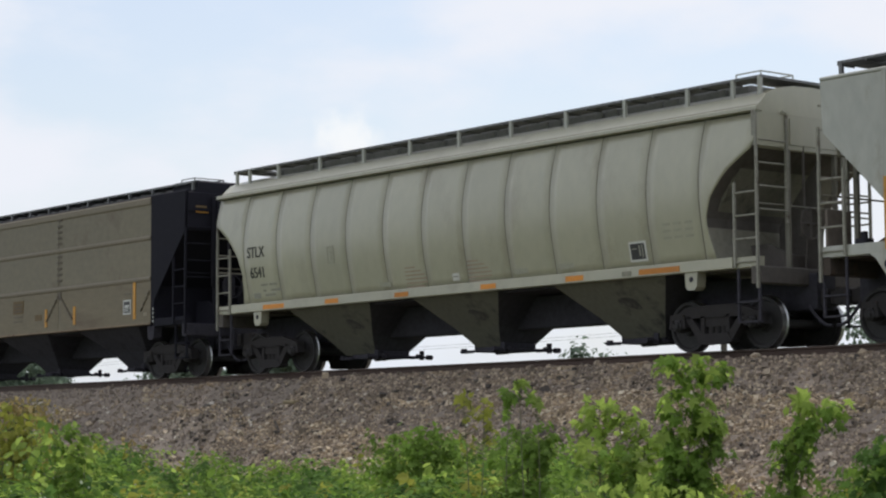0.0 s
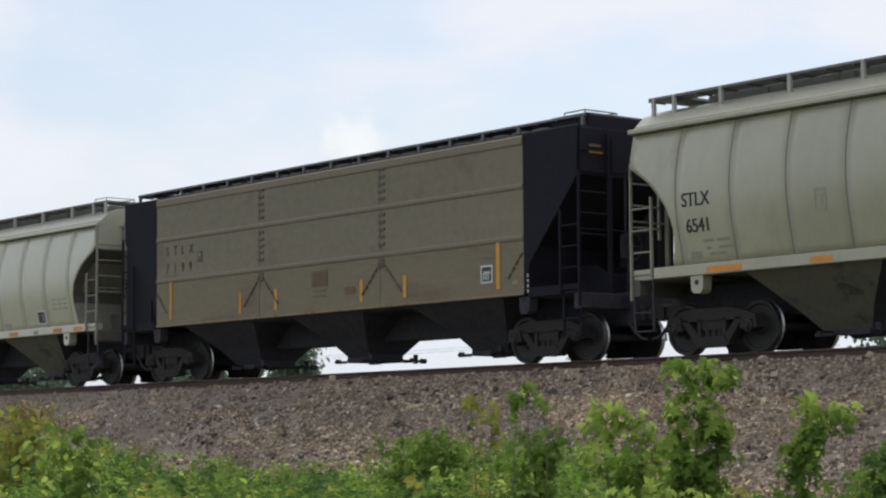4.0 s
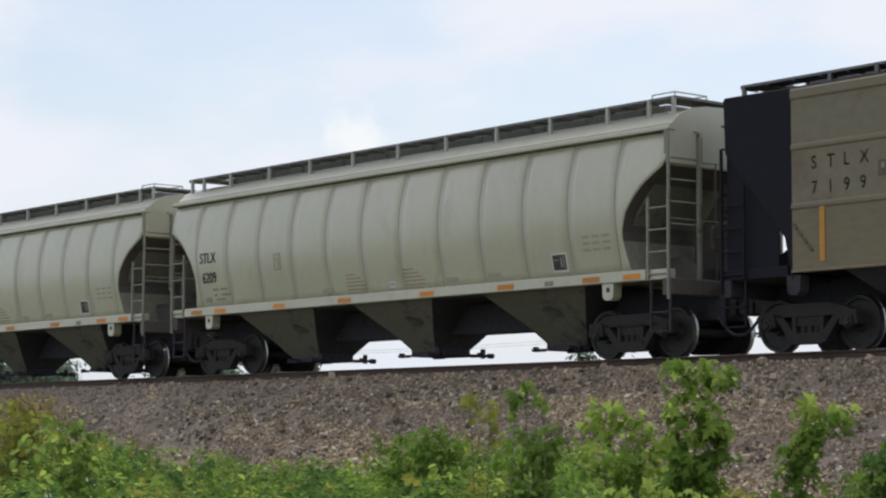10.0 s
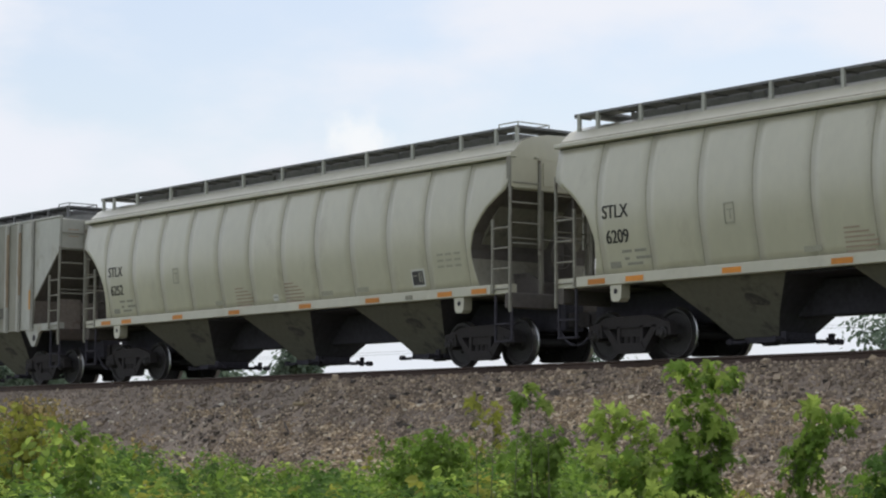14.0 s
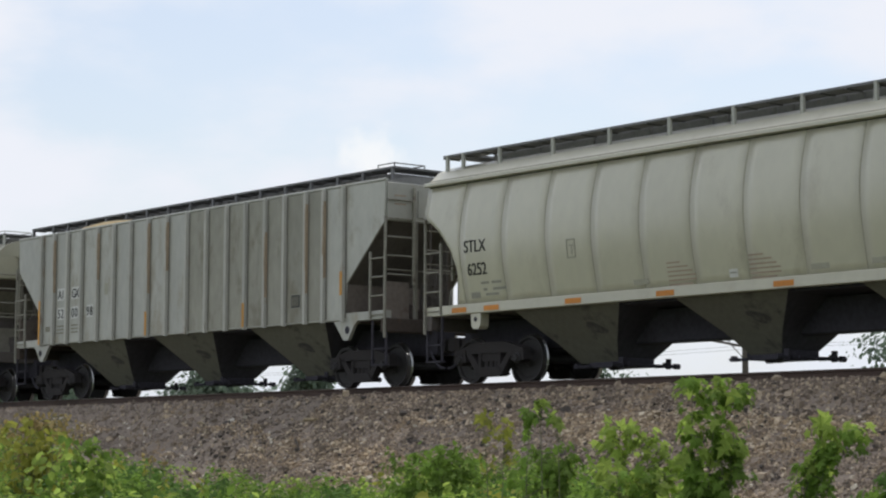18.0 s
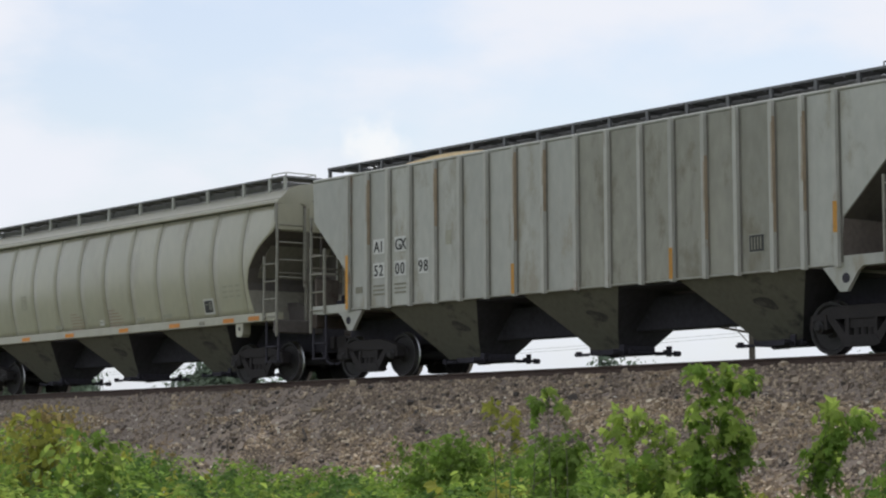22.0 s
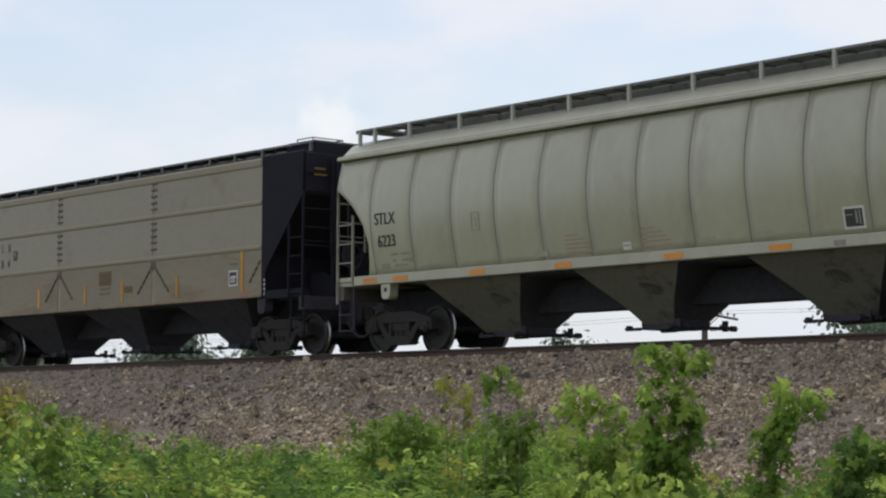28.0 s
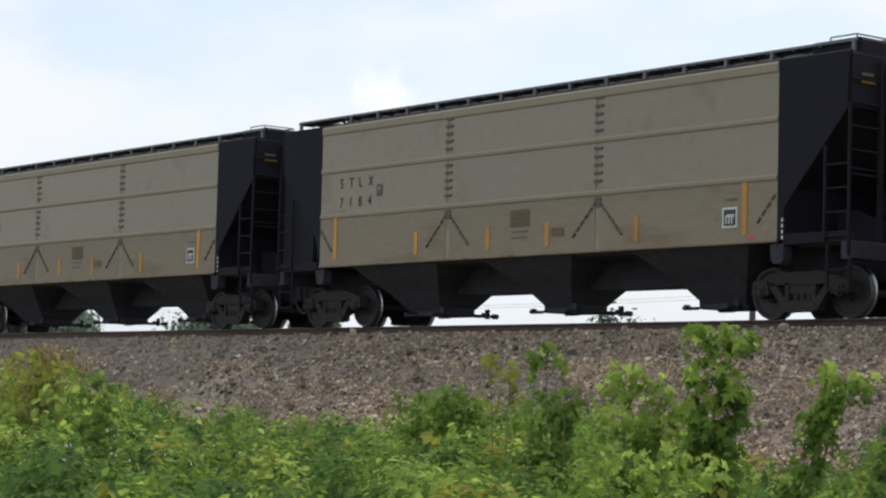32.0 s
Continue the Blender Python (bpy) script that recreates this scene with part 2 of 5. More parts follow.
M = dict(
    cream=material("grey_beige_paint", (0.468, 0.450, 0.336), 0.40, 0, 5, 0.35, 0.08, (0.385, 0.36, 0.26), 0.56, 0.02, 0.04, (1, 1, 0.6)),
    cream_dull=material("dull_beige_paint", (0.372, 0.356, 0.254), 0.45, 0, 5, 0.35, 0.10, (0.31, 0.285, 0.20), 0.54, 0.02, 0.05, (1, 1, 0.6)),
    taupe_dull=material("dirty_taupe_paint", (0.194, 0.168, 0.114), 0.6, 0, 9, 0.5, 0.16, (0.15, 0.115, 0.078), 0.55, 0.02, 0.05, (0.6, 1, 0.8)),
    rib_dull=material("dirty_taupe_rib", (0.202, 0.170, 0.120), 0.65, 0, 12, 0.6, 0.15, bump=0.04),
    cream_dark=material("grimy_beige_paint", (0.20, 0.188, 0.15), 0.7, 0, 12, 0.9, 0.22, (0.075, 0.07, 0.058), 0.56, 0.05, 0.05, (1, 1, 0.5)),
    seam_light=material("faint_seam_grime", (0.39, 0.375, 0.285), 0.8, 0, 12, 0.8, 0.2, bump=0.05),
    seam=material("seam_grime", (0.25, 0.24, 0.185), 0.8, 0, 12, 0.8, 0.25, bump=0.05),
    taupe=material("faded_taupe_paint", (0.250, 0.215, 0.152), 0.55, 0, 9, 0.5, 0.10, (0.205, 0.155, 0.10), 0.55, 0.02, 0.04, (0.6, 1, 0.8)),
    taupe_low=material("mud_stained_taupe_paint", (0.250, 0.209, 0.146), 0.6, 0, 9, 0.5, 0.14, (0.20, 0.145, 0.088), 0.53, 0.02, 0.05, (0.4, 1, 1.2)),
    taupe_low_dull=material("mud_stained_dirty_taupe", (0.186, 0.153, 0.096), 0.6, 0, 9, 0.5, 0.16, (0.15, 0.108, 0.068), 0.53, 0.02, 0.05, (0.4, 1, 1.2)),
    sill_rust=material("rusty_sill_paint", (0.235, 0.175, 0.115), 0.75, 0, 12, 1.2, 0.25, (0.15, 0.085, 0.05), 0.55, 0.05),
    taupe_light=material("faded_taupe_rib", (0.275, 0.236, 0.166), 0.6, 0, 12, 0.6, 0.10, bump=0.04),
    black=material("dull_black_paint", (0.0125, 0.0118, 0.0190), 0.8, 0, 12, 0.6, 0.25, (0.022, 0.020, 0.024), 0.60, 0.05),
    grey=material("weathered_grey_paint", (0.395, 0.395, 0.345), 0.6, 0, 5, 0.5, 0.14, (0.31, 0.285, 0.215), 0.54, 0.02, 0.13, (1.2, 1, 0.55)),
    grey_dirty=material("grimy_grey_paint", (0.315, 0.308, 0.255), 0.65, 0, 5, 0.5, 0.18, (0.22, 0.205, 0.155), 0.52, 0.02, 0.12, (1.2, 1, 0.55)),
    rib=material("grey_post_paint", (0.45, 0.445, 0.395), 0.65, 0, 14, 0.8, 0.15, (0.23, 0.13, 0.06), 0.60, 0.05, 0.10, (1, 1, 0.3)),
    # shadow colour for the strips behind the posts, with rust stains
    rib_shade=material("post_edge_shade", (0.175, 0.165, 0.14), 0.8, 0, 12, 0.8, 0.3, (0.22, 0.14, 0.08), 0.58, 0.05, stretch=(1, 1, 0.3)),
    rust=material("rust_streak", (0.385, 0.305, 0.215), 0.85, 0, 20, 2.0, 0.3, bump=0.1, stretch=(1, 1, 0.2)),
    under=material("grimy_underframe", (0.052, 0.049, 0.060), 0.9, 0, 14, 0.8, 0.3, (0.038, 0.035, 0.042), 0.55, 0.1),
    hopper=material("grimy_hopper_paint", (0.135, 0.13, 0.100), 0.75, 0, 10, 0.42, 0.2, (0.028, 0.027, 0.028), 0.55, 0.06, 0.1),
    # end slopes of the bays: their shade is put into this colour
    bay_end_shade=material("shaded_bay_end", (0.060, 0.057, 0.064), 0.85, 0, 10, 0.6, 0.3, (0.06, 0.057, 0.05), 0.62, 0.06),
    smear=material("oily_smear", (0.060, 0.056, 0.050), 0.7, 0, 12, 2.0, 0.35, (0.11, 0.105, 0.085), 0.50, 0.03),
    # dark tone standing in for the shadow inside the car ends
    slope=material("end_slope_shade", (0.112, 0.099, 0.088), 0.85, 0, 10, 0.8, 0.22, (0.075, 0.066, 0.058), 0.57, 0.06),
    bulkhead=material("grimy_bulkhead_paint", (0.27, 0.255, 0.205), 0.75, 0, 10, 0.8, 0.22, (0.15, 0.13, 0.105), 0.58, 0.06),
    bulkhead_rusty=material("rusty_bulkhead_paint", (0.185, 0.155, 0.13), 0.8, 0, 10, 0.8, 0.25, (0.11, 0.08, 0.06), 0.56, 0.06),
    rusty=material("rusty_end_grime", (0.065, 0.05, 0.04), 0.9, 0, 12, 1.2, 0.3, (0.11, 0.07, 0.045), 0.58, 0.1),
    brown=material("brown_sign_paint", (0.15, 0.10, 0.045), 0.7, 0, 20, 3.0, 0.2, bump=0.02),
    oily=material("oily_ballast", (0.135, 0.117, 0.102), 0.95, 0, 22, 0.8, 0.35, (0.10, 0.085, 0.07), 0.58, 0.6),
    truck=material("cast_steel_grime", (0.040, 0.036, 0.036), 0.9, 0.0, 25, 2.0, 0.3, (0.05, 0.037, 0.028), 0.6, 0.2),
    wheel=material("wheel_steel", (0.034, 0.031, 0.031), 0.7, 0.2, 20, 2.5, 0.3, bump=0.1),
    tread=material("polished_tread", (0.40, 0.40, 0.40), 0.35, 1.0, 30, 3.0, 0.1, bump=0.02),
    board=material("galvanised_grating", (0.17, 0.17, 0.17), 0.6, 0.4, 25, 1.5, 0.2, bump=0.1),
    hatch=material("hatch_cover", (0.21, 0.21, 0.205), 0.75, 0, 12, 1.0, 0.25, (0.20, 0.18, 0.13), 0.6, 0.08),
    post=material("pale_post_paint", (0.42, 0.42, 0.37), 0.6, 0, 20, 2.0, 0.15, bump=0.05),
    orange=material("orange_reflector", (0.62, 0.23, 0.025), 0.5, 0, 20, 2.0, 0.15, (0.33, 0.16, 0.05), 0.6, 0.03, 0.2),
    yellow=material("faded_orange_strip", (0.56, 0.27, 0.04), 0.55, 0, 16, 2.0, 0.18, (0.30, 0.19, 0.08), 0.57, 0.03, 0.2),
    white=material("white_stencil", (0.62, 0.62, 0.58), 0.6, 0, 20, 3.0, 0.12, bump=0.02),
    ink=material("black_lettering", (0.045, 0.045, 0.044), 0.7, 0, 30, 6.0, 0.3, bump=0.0),
    taupe_faint=material("pale_brown_lettering", (0.150, 0.126, 0.092), 0.7, 0, 30, 6.0, 0.3, bump=0.0),
    ladder=material("grimy_ladder_paint", (0.27, 0.26, 0.215), 0.7, 0, 20, 2.0, 0.25, (0.14, 0.11, 0.085), 0.56, 0.05),
    ghost=material("worn_stencil", (0.36, 0.35, 0.275), 0.7, 0, 30, 6.0, 0.2, bump=0.0),
    faint=material("faded_lettering", (0.285, 0.28, 0.23), 0.7, 0, 30, 6.0, 0.2, bump=0.0),
    faint_red=material("faded_red_stencil", (0.36, 0.285, 0.215), 0.7, 0, 30, 6.0, 0.2, bump=0.0),
    taupe_ink=material("faded_brown_lettering", (0.115, 0.095, 0.072), 0.7, 0, 30, 6.0, 0.3, bump=0.0),
    rail=material("rusty_rail", (0.085, 0.055, 0.042), 0.75, 0.2, 20, 1.5, 0.25, (0.05, 0.035, 0.028), 0.55, 0.15, stretch=(0.4, 1, 1)),
    railtop=material("worn_rail_head", (0.35, 0.34, 0.33), 0.3, 1.0, 30, 2.0, 0.1, bump=0.02, stretch=(0.1, 1, 1)),
    sleeper=material("creosoted_timber", (0.085, 0.072, 0.062), 0.9, 0, 18, 2.0, 0.3, bump=0.3, stretch=(1, 0.2, 1)),
    stone=material("ballast_stone", (0.272, 0.216, 0.166), 0.95, 0, 18, 0.30, 0.34, (0.36, 0.27, 0.175), 0.52, 0.3, 0.50, island=(0.60, 0.49, 0.35)),
    bank=material("ballast_bed", (0.235, 0.191, 0.152), 1.0, 0, 16, 0.4, 0.35, (0.33, 0.26, 0.18), 0.58, 0.5),
    soil=material("weedy_soil", (0.06, 0.065, 0.03), 1.0, 0, 6, 0.5, 0.35, (0.11, 0.09, 0.055), 0.62, 0.5),
    leaf=material("weed_leaf", (0.190, 0.300, 0.055), 0.8, 0, 3.2, 0.8, 0.55, bump=0.0, spread=0.15, leaf=0.5),
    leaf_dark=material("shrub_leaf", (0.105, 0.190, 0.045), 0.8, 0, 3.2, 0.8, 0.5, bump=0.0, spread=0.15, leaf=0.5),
    leaf_pale=material("young_leaf", (0.345, 0.455, 0.098), 0.8, 0, 3.2, 0.8, 0.35, bump=0.0, spread=0.25, leaf=0.6),
    leaf_yellow=material("yellowing_leaf", (0.33, 0.34, 0.065), 0.8, 0, 3.2, 0.8, 0.4, bump=0.0, spread=0.2, leaf=0.5),
    leaf_far=material("far_foliage", (0.19, 0.25, 0.185), 0.8, 0, 2, 0.3, 0.3, bump=0.0, spread=0.3, leaf=0.5),
    fine_stone=material("fine_ballast_stone", (0.222, 0.182, 0.148), 0.95, 0, 18, 0.30, 0.30, (0.29, 0.225, 0.155), 0.52, 0.3, 0.36, island=(0.46, 0.38, 0.28)),
    tan=material("tan_stone", (0.41, 0.312, 0.205), 0.95, 0, 18, 0.6, 0.3, (0.235, 0.185, 0.15), 0.52, 0.3, 0.5, island=(0.72, 0.62, 0.47)),
    pale_stone=material("bleached_stone", (0.62, 0.55, 0.44), 0.95, 0, 18, 0.6, 0.2, bump=0.3, spread=0.25, island=(0.7, 0.66, 0.58)),
    dark_stone=material("sooty_stone", (0.085, 0.072, 0.062), 0.95, 0, 18, 0.6, 0.3, bump=0.3, spread=0.35, island=(0.13, 0.11, 0.09)),
    flower=material("pale_blossom", (0.66, 0.68, 0.55), 0.8, 0, 20, 3, 0.1, bump=0.0, spread=0.2, leaf=0.3),
    red=material("red_reflector", (0.55, 0.10, 0.08), 0.5, 0, 20, 3, 0.15, bump=0.0),
    seal=material("pale_orange_strip", (0.80, 0.62, 0.36), 0.6, 0, 12, 1.0, 0.2, (0.45, 0.30, 0.15), 0.6, 0.05),
    leaf_dry=material("dry_seed_head", (0.36, 0.28, 0.12), 0.9, 0, 8, 1.0, 0.25, bump=0.0, spread=0.3, leaf=0.35),
    stem=material("green_stem", (0.13, 0.14, 0.07), 0.8, 0, 20, 3, 0.25, bump=0.1),
    dry=material("dry_stalk", (0.30, 0.24, 0.15), 0.9, 0, 20, 3, 0.25, bump=0.1),
    timber=material("grey_pole_timber", (0.10, 0.085, 0.07), 0.9, 0, 25, 1.0, 0.25, bump=0.3, stretch=(1, 1, 0.1)),
    wire=material("weathered_wire", (0.22, 0.23, 0.24), 0.6, 0.3, 20, 1, 0.1, bump=0.0),
    plant_dirt=material("field_grass", (0.075, 0.10, 0.03), 1.0, 0, 3, 0.05, 0.3, (0.12, 0.11, 0.05), 0.6, 0.3),
)


for key in ("black", "under", "truck", "bay_end_shade"):
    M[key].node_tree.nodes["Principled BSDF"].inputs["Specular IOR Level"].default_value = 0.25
for key, weight in (("cream", 0.9), ("cream_dull", 0.7), ("grey", 0.4), ("taupe", 0.3)):
    gloss = M[key].node_tree.nodes["Principled BSDF"].inputs
    gloss["Coat Weight"].default_value, gloss["Coat Roughness"].default_value, gloss["Coat IOR"].default_value = weight, 0.30, 1.75


# ---- mesh helpers ----
class Shape:
    """Collects boxes, prisms, rods and turned forms into one mesh."""

    def __init__(self):
        self.v, self.f = [], []

    def add(self, verts, faces):
        k = len(self.v)
        self.v += [tuple(p) for p in verts]
        self.f += [tuple(i + k for i in f) for f in faces]
        return self

    def box(self, x0, x1, y0, y1, z0, z1, cut=0.0):
        """A box with its long edges chamfered by cut."""
        x0, x1, y0, y1, z0, z1 = min(x0, x1), max(x0, x1), min(y0, y1), max(y0, y1), min(z0, z1), max(z0, z1)
        c = min(cut, 0.3 * (x1 - x0), 0.3 * (y1 - y0), 0.3 * (z1 - z0))
        if c <= 0:
            vs = [(x, y, z) for x in (x0, x1) for y in (y0, y1) for z in (z0, z1)]
            return self.add(vs, [(0, 1, 3, 2), (4, 6, 7, 5), (0, 4, 5, 1), (2, 3, 7, 6), (0, 2, 6, 4), (1, 5, 7, 3)])
        long_axis = max(range(3), key=lambda i: (x1 - x0, y1 - y0, z1 - z0)[i])
        lo, hi = (x0, y0, z0), (x1, y1, z1)
        i, j = [a for a in range(3) if a != long_axis]
        ring = [(lo[i] + c, lo[j]), (hi[i] - c, lo[j]), (hi[i], lo[j] + c), (hi[i], hi[j] - c), (hi[i] - c, hi[j]), (lo[i] + c, hi[j]), (lo[i], hi[j] - c), (lo[i], lo[j] + c)]
        vs = []
        for e in (lo[long_axis], hi[long_axis]):
            for a, b in ring:
                p = [0, 0, 0]
                p[long_axis], p[i], p[j] = e, a, b
                vs.append(p)
        fs = [(k, (k + 1) % 8, 8 + (k + 1) % 8, 8 + k) for k in range(8)] + [tuple(range(7, -1, -1)), tuple(range(8, 16))]
        return self.add(vs, fs)

    def plate(self, outline, y0, y1):
        """An outline of (x, z) points, drawn out from y0 to y1."""
        n = len(outline)
        vs = [(x, y, z) for y in (y0, y1) for x, z in outline]
        return self.add(vs, [tuple(range(n)), tuple(range(2 * n - 1, n - 1, -1))] + [(k, n + k, n + (k + 1) % n, (k + 1) % n) for k in range(n)])

    def across(self, outline, x0, x1):
        """An outline of (y, z) points, drawn out from x0 to x1."""
        n = len(outline)
        vs = [(x, y, z) for x in (x0, x1) for y, z in outline]
        return self.add(vs, [tuple(range(n)), tuple(range(2 * n - 1, n - 1, -1))] + [(k, n + k, n + (k + 1) % n, (k + 1) % n) for k in range(n)])

    def rod(self, a, b, r, n=6, r2=None):
        a, b = Vector(a), Vector(b)
        q = (b - a).to_track_quat("Z", "Y")
        r2 = r if r2 is None else r2
        vs = []
        for p, rr in ((a, r), (b, r2)):
            for k in range(n):
                t = 2 * math.pi * k / n
                vs.append(p + q @ Vector((math.cos(t) * rr, math.sin(t) * rr, 0)))
        return self.add(vs, [(k, (k + 1) % n, n + (k + 1) % n, n + k) for k in range(n)] + [tuple(range(n - 1, -1, -1)), tuple(range(n, 2 * n))])

    def turned(self, profile, n=24):
        """A profile of (radius, y) points, turned about the y axis."""
        k = len(profile)
        vs = [(r * math.cos(2 * math.pi * i / n), y, r * math.sin(2 * math.pi * i / n)) for i in range(n) for r, y in profile]
        fs = [(i * k + j, ((i + 1) % n) * k + j, ((i + 1) % n) * k + j + 1, i * k + j + 1) for i in range(n) for j in range(k - 1)]
        return self.add(vs, fs)

    def mesh(self, name, mat, smooth=False):
        me = bpy.data.meshes.new(name)
        me.from_pydata(self.v, [], self.f)
        me.materials.append(mat)
        bm = bmesh.new()
        bm.from_mesh(me)
        bmesh.ops.recalc_face_normals(bm, faces=bm.faces)
        for f in bm.faces:
            f.smooth = smooth
        bm.to_mesh(me)
        bm.free()
        return me


def part(name, shape, mat, parent, label="", at=None, smooth=False):
    me = shape if isinstance(shape, bpy.types.Mesh) else shape.mesh(name, mat, smooth)
    ob = new(name, me)
    ob.parent = parent
    if at is not None:
        ob.matrix_basis = at
    return tagged(ob, label)


def letters(text, height, mat, parent, x, y, z, turned_away=False):
    """Flat lettering of the built-in font on an upright side that faces -y."""
    cu = bpy.data.curves.new("lettering", "FONT")
    cu.body, cu.size, cu.align_x, cu.extrude = text, height / 0.7, "LEFT", 0.002
    tmp = bpy.data.objects.new("lettering", cu)
    me = bpy.data.meshes.new_from_object(tmp)
    bpy.data.objects.remove(tmp)
    n = len(me.vertices)
    vs = [tuple(v.co) for v in me.vertices]
    fs = [tuple(p.vertices) for p in me.polygons]
    bold = height * 0.035
    me = bpy.data.meshes.new("lettering")
    me.from_pydata([(x + d * bold, y, z + 0.0004 * abs(d)) for d in (-1, 0, 1) for x, y, z in vs], [], [tuple(i + k * n for i in f) for k in range(3) for f in fs])
    me.materials.append(mat)
    ob = new("lettering", me)
    ob.parent = parent
    ob.matrix_basis = pose(x, y, z, 90, 0, 0) @ Matrix.Diagonal((0.86, 1, 1, 1))
    return ob


# ---- line and train: the near side of the line is -y; car space has x along the train, z up from the rail head ----
TRACK_Y, RAIL_Z = 28.0, 3.122
PITCH_HALF = 9.05


def travelled(t):
    s = (t - 13.0) / 10.0
    return 34.226 * s + 0.199 * s * s


CARS = []


def ladder(shape, x0, x1, y, z0, z1, step=0.40, low=None, r=0.018):
    """Two stiles and rungs in a plane of constant y."""
    low = z0 if low is None else low
    shape.box(x0 - 0.02, x0 + 0.02, y - 0.025, y + 0.025, z0, z1)
    shape.box(x1 - 0.02, x1 + 0.02, y - 0.025, y + 0.025, low, z1)
    z = max(z0, low) + 0.08
    while z < z1:
        shape.rod((x0, y, z), (x1, y, z), r)
        z += step


def make_truck(parent, x):
    bol = Shape().box(-0.28, 0.28, -1.05, 1.05, 0.42, 0.70, 0.04).box(-0.18, 0.18, -0.3, 0.3, 0.70, 0.86, 0.03)
    for s in (-1, 1):
        bol.rod((-0.75, s * 0.55, 0.40), (0.75, s * 0.55, 0.40), 0.05, 8)
        for d in (-1, 1):
            bol.box(d * 0.50, d * 0.42, s * 0.35, s * 0.95, 0.30, 0.52, 0.03)
    truck = part("truck", bol, M["truck"], parent, "grimy cast steel two-axle truck", pose(x, 0, 0))
    side = Shape()
    y0, y1 = 0.90, 1.08
    side.plate([(-1.08, 0.50), (-1.08, 0.62), (-0.78, 0.72), (-0.45, 0.80), (0.45, 0.80), (0.78, 0.72), (1.08, 0.62), (1.08, 0.50), (0.72, 0.58), (-0.72, 0.58)], y0, y1)
    side.plate([(-0.74, 0.60), (-0.60, 0.62), (-0.28, 0.27), (-0.40, 0.17)], y0, y1)
    side.plate([(0.74, 0.60), (0.60, 0.62), (0.28, 0.27), (0.40, 0.17)], y0, y1)
    side.plate([(-0.42, 0.15), (-0.30, 0.30), (0.30, 0.30), (0.42, 0.15), (0.30, 0.11), (-0.30, 0.11)], y0 - 0.03, y1 + 0.02)
    for d in (-1, 1):
        side.box(d * 0.26, d * 0.34, y0, y1, 0.26, 0.62)
        side.plate([(d * 0.70, 0.42), (d * 0.74, 0.66), (d * 1.06, 0.66), (d * 1.10, 0.42), (d * 1.03, 0.40), (d * 1.01, 0.56), (d * 0.79, 0.56), (d * 0.77, 0.40)], y0, y1 + 0.03)
    for k in (-0.15, 0.0, 0.15):
        side.rod((k, 0.99, 0.28), (k, 0.99, 0.52), 0.062, 10)
    me = side.mesh("side_frame", M["truck"])
    part("side_frame", me, None, truck)
    part("side_frame", me, None, truck, at=pose(0, 0, 0, 0, 0, 180))
    w = Shape()
    for s in (-1, 1):
        prof = [(0.10, 0.655), (0.36, 0.685), (0.41, 0.66), (0.485, 0.665), (0.485, 0.695), (0.462, 0.715), (0.452, 0.815), (0.40, 0.815), (0.37, 0.775), (0.17, 0.765), (0.13, 0.83), (0.09, 0.83)]
        w.turned([(r, s * y) for r, y in prof], 28)
        w.turned([(0.0, s * 1.17), (0.07, s * 1.17), (0.085, s * 1.13), (0.11, s * 1.12), (0.115, s * 0.96), (0.085, s * 0.83)], 12)
        for k in range(3):
            t = 2 * math.pi * k / 3
            w.rod((0.05 * math.cos(t), s * 1.16, 0.05 * math.sin(t)), (0.05 * math.cos(t), s * 1.19, 0.05 * math.sin(t)), 0.016, 6)
    w.rod((0, -0.85, 0), (0, 0.85, 0), 0.085, 12)
    wm = w.mesh("wheelset", M["wheel"], False)
    wm.materials.append(M["tread"])
    for f in wm.polygons:
        rs = [math.hypot(wm.vertices[i].co.x, wm.vertices[i].co.z) for i in f.vertices]
        ys = [abs(wm.vertices[i].co.y) for i in f.vertices]
        if min(rs) > 0.448 and min(ys) > 0.69:
            f.material_index = 1
    for d in (-0.89, 0.89):
        part("wheelset", wm, None, truck, "dark steel wheels with polished treads", pose(d, 0, 0.455))
    return truck


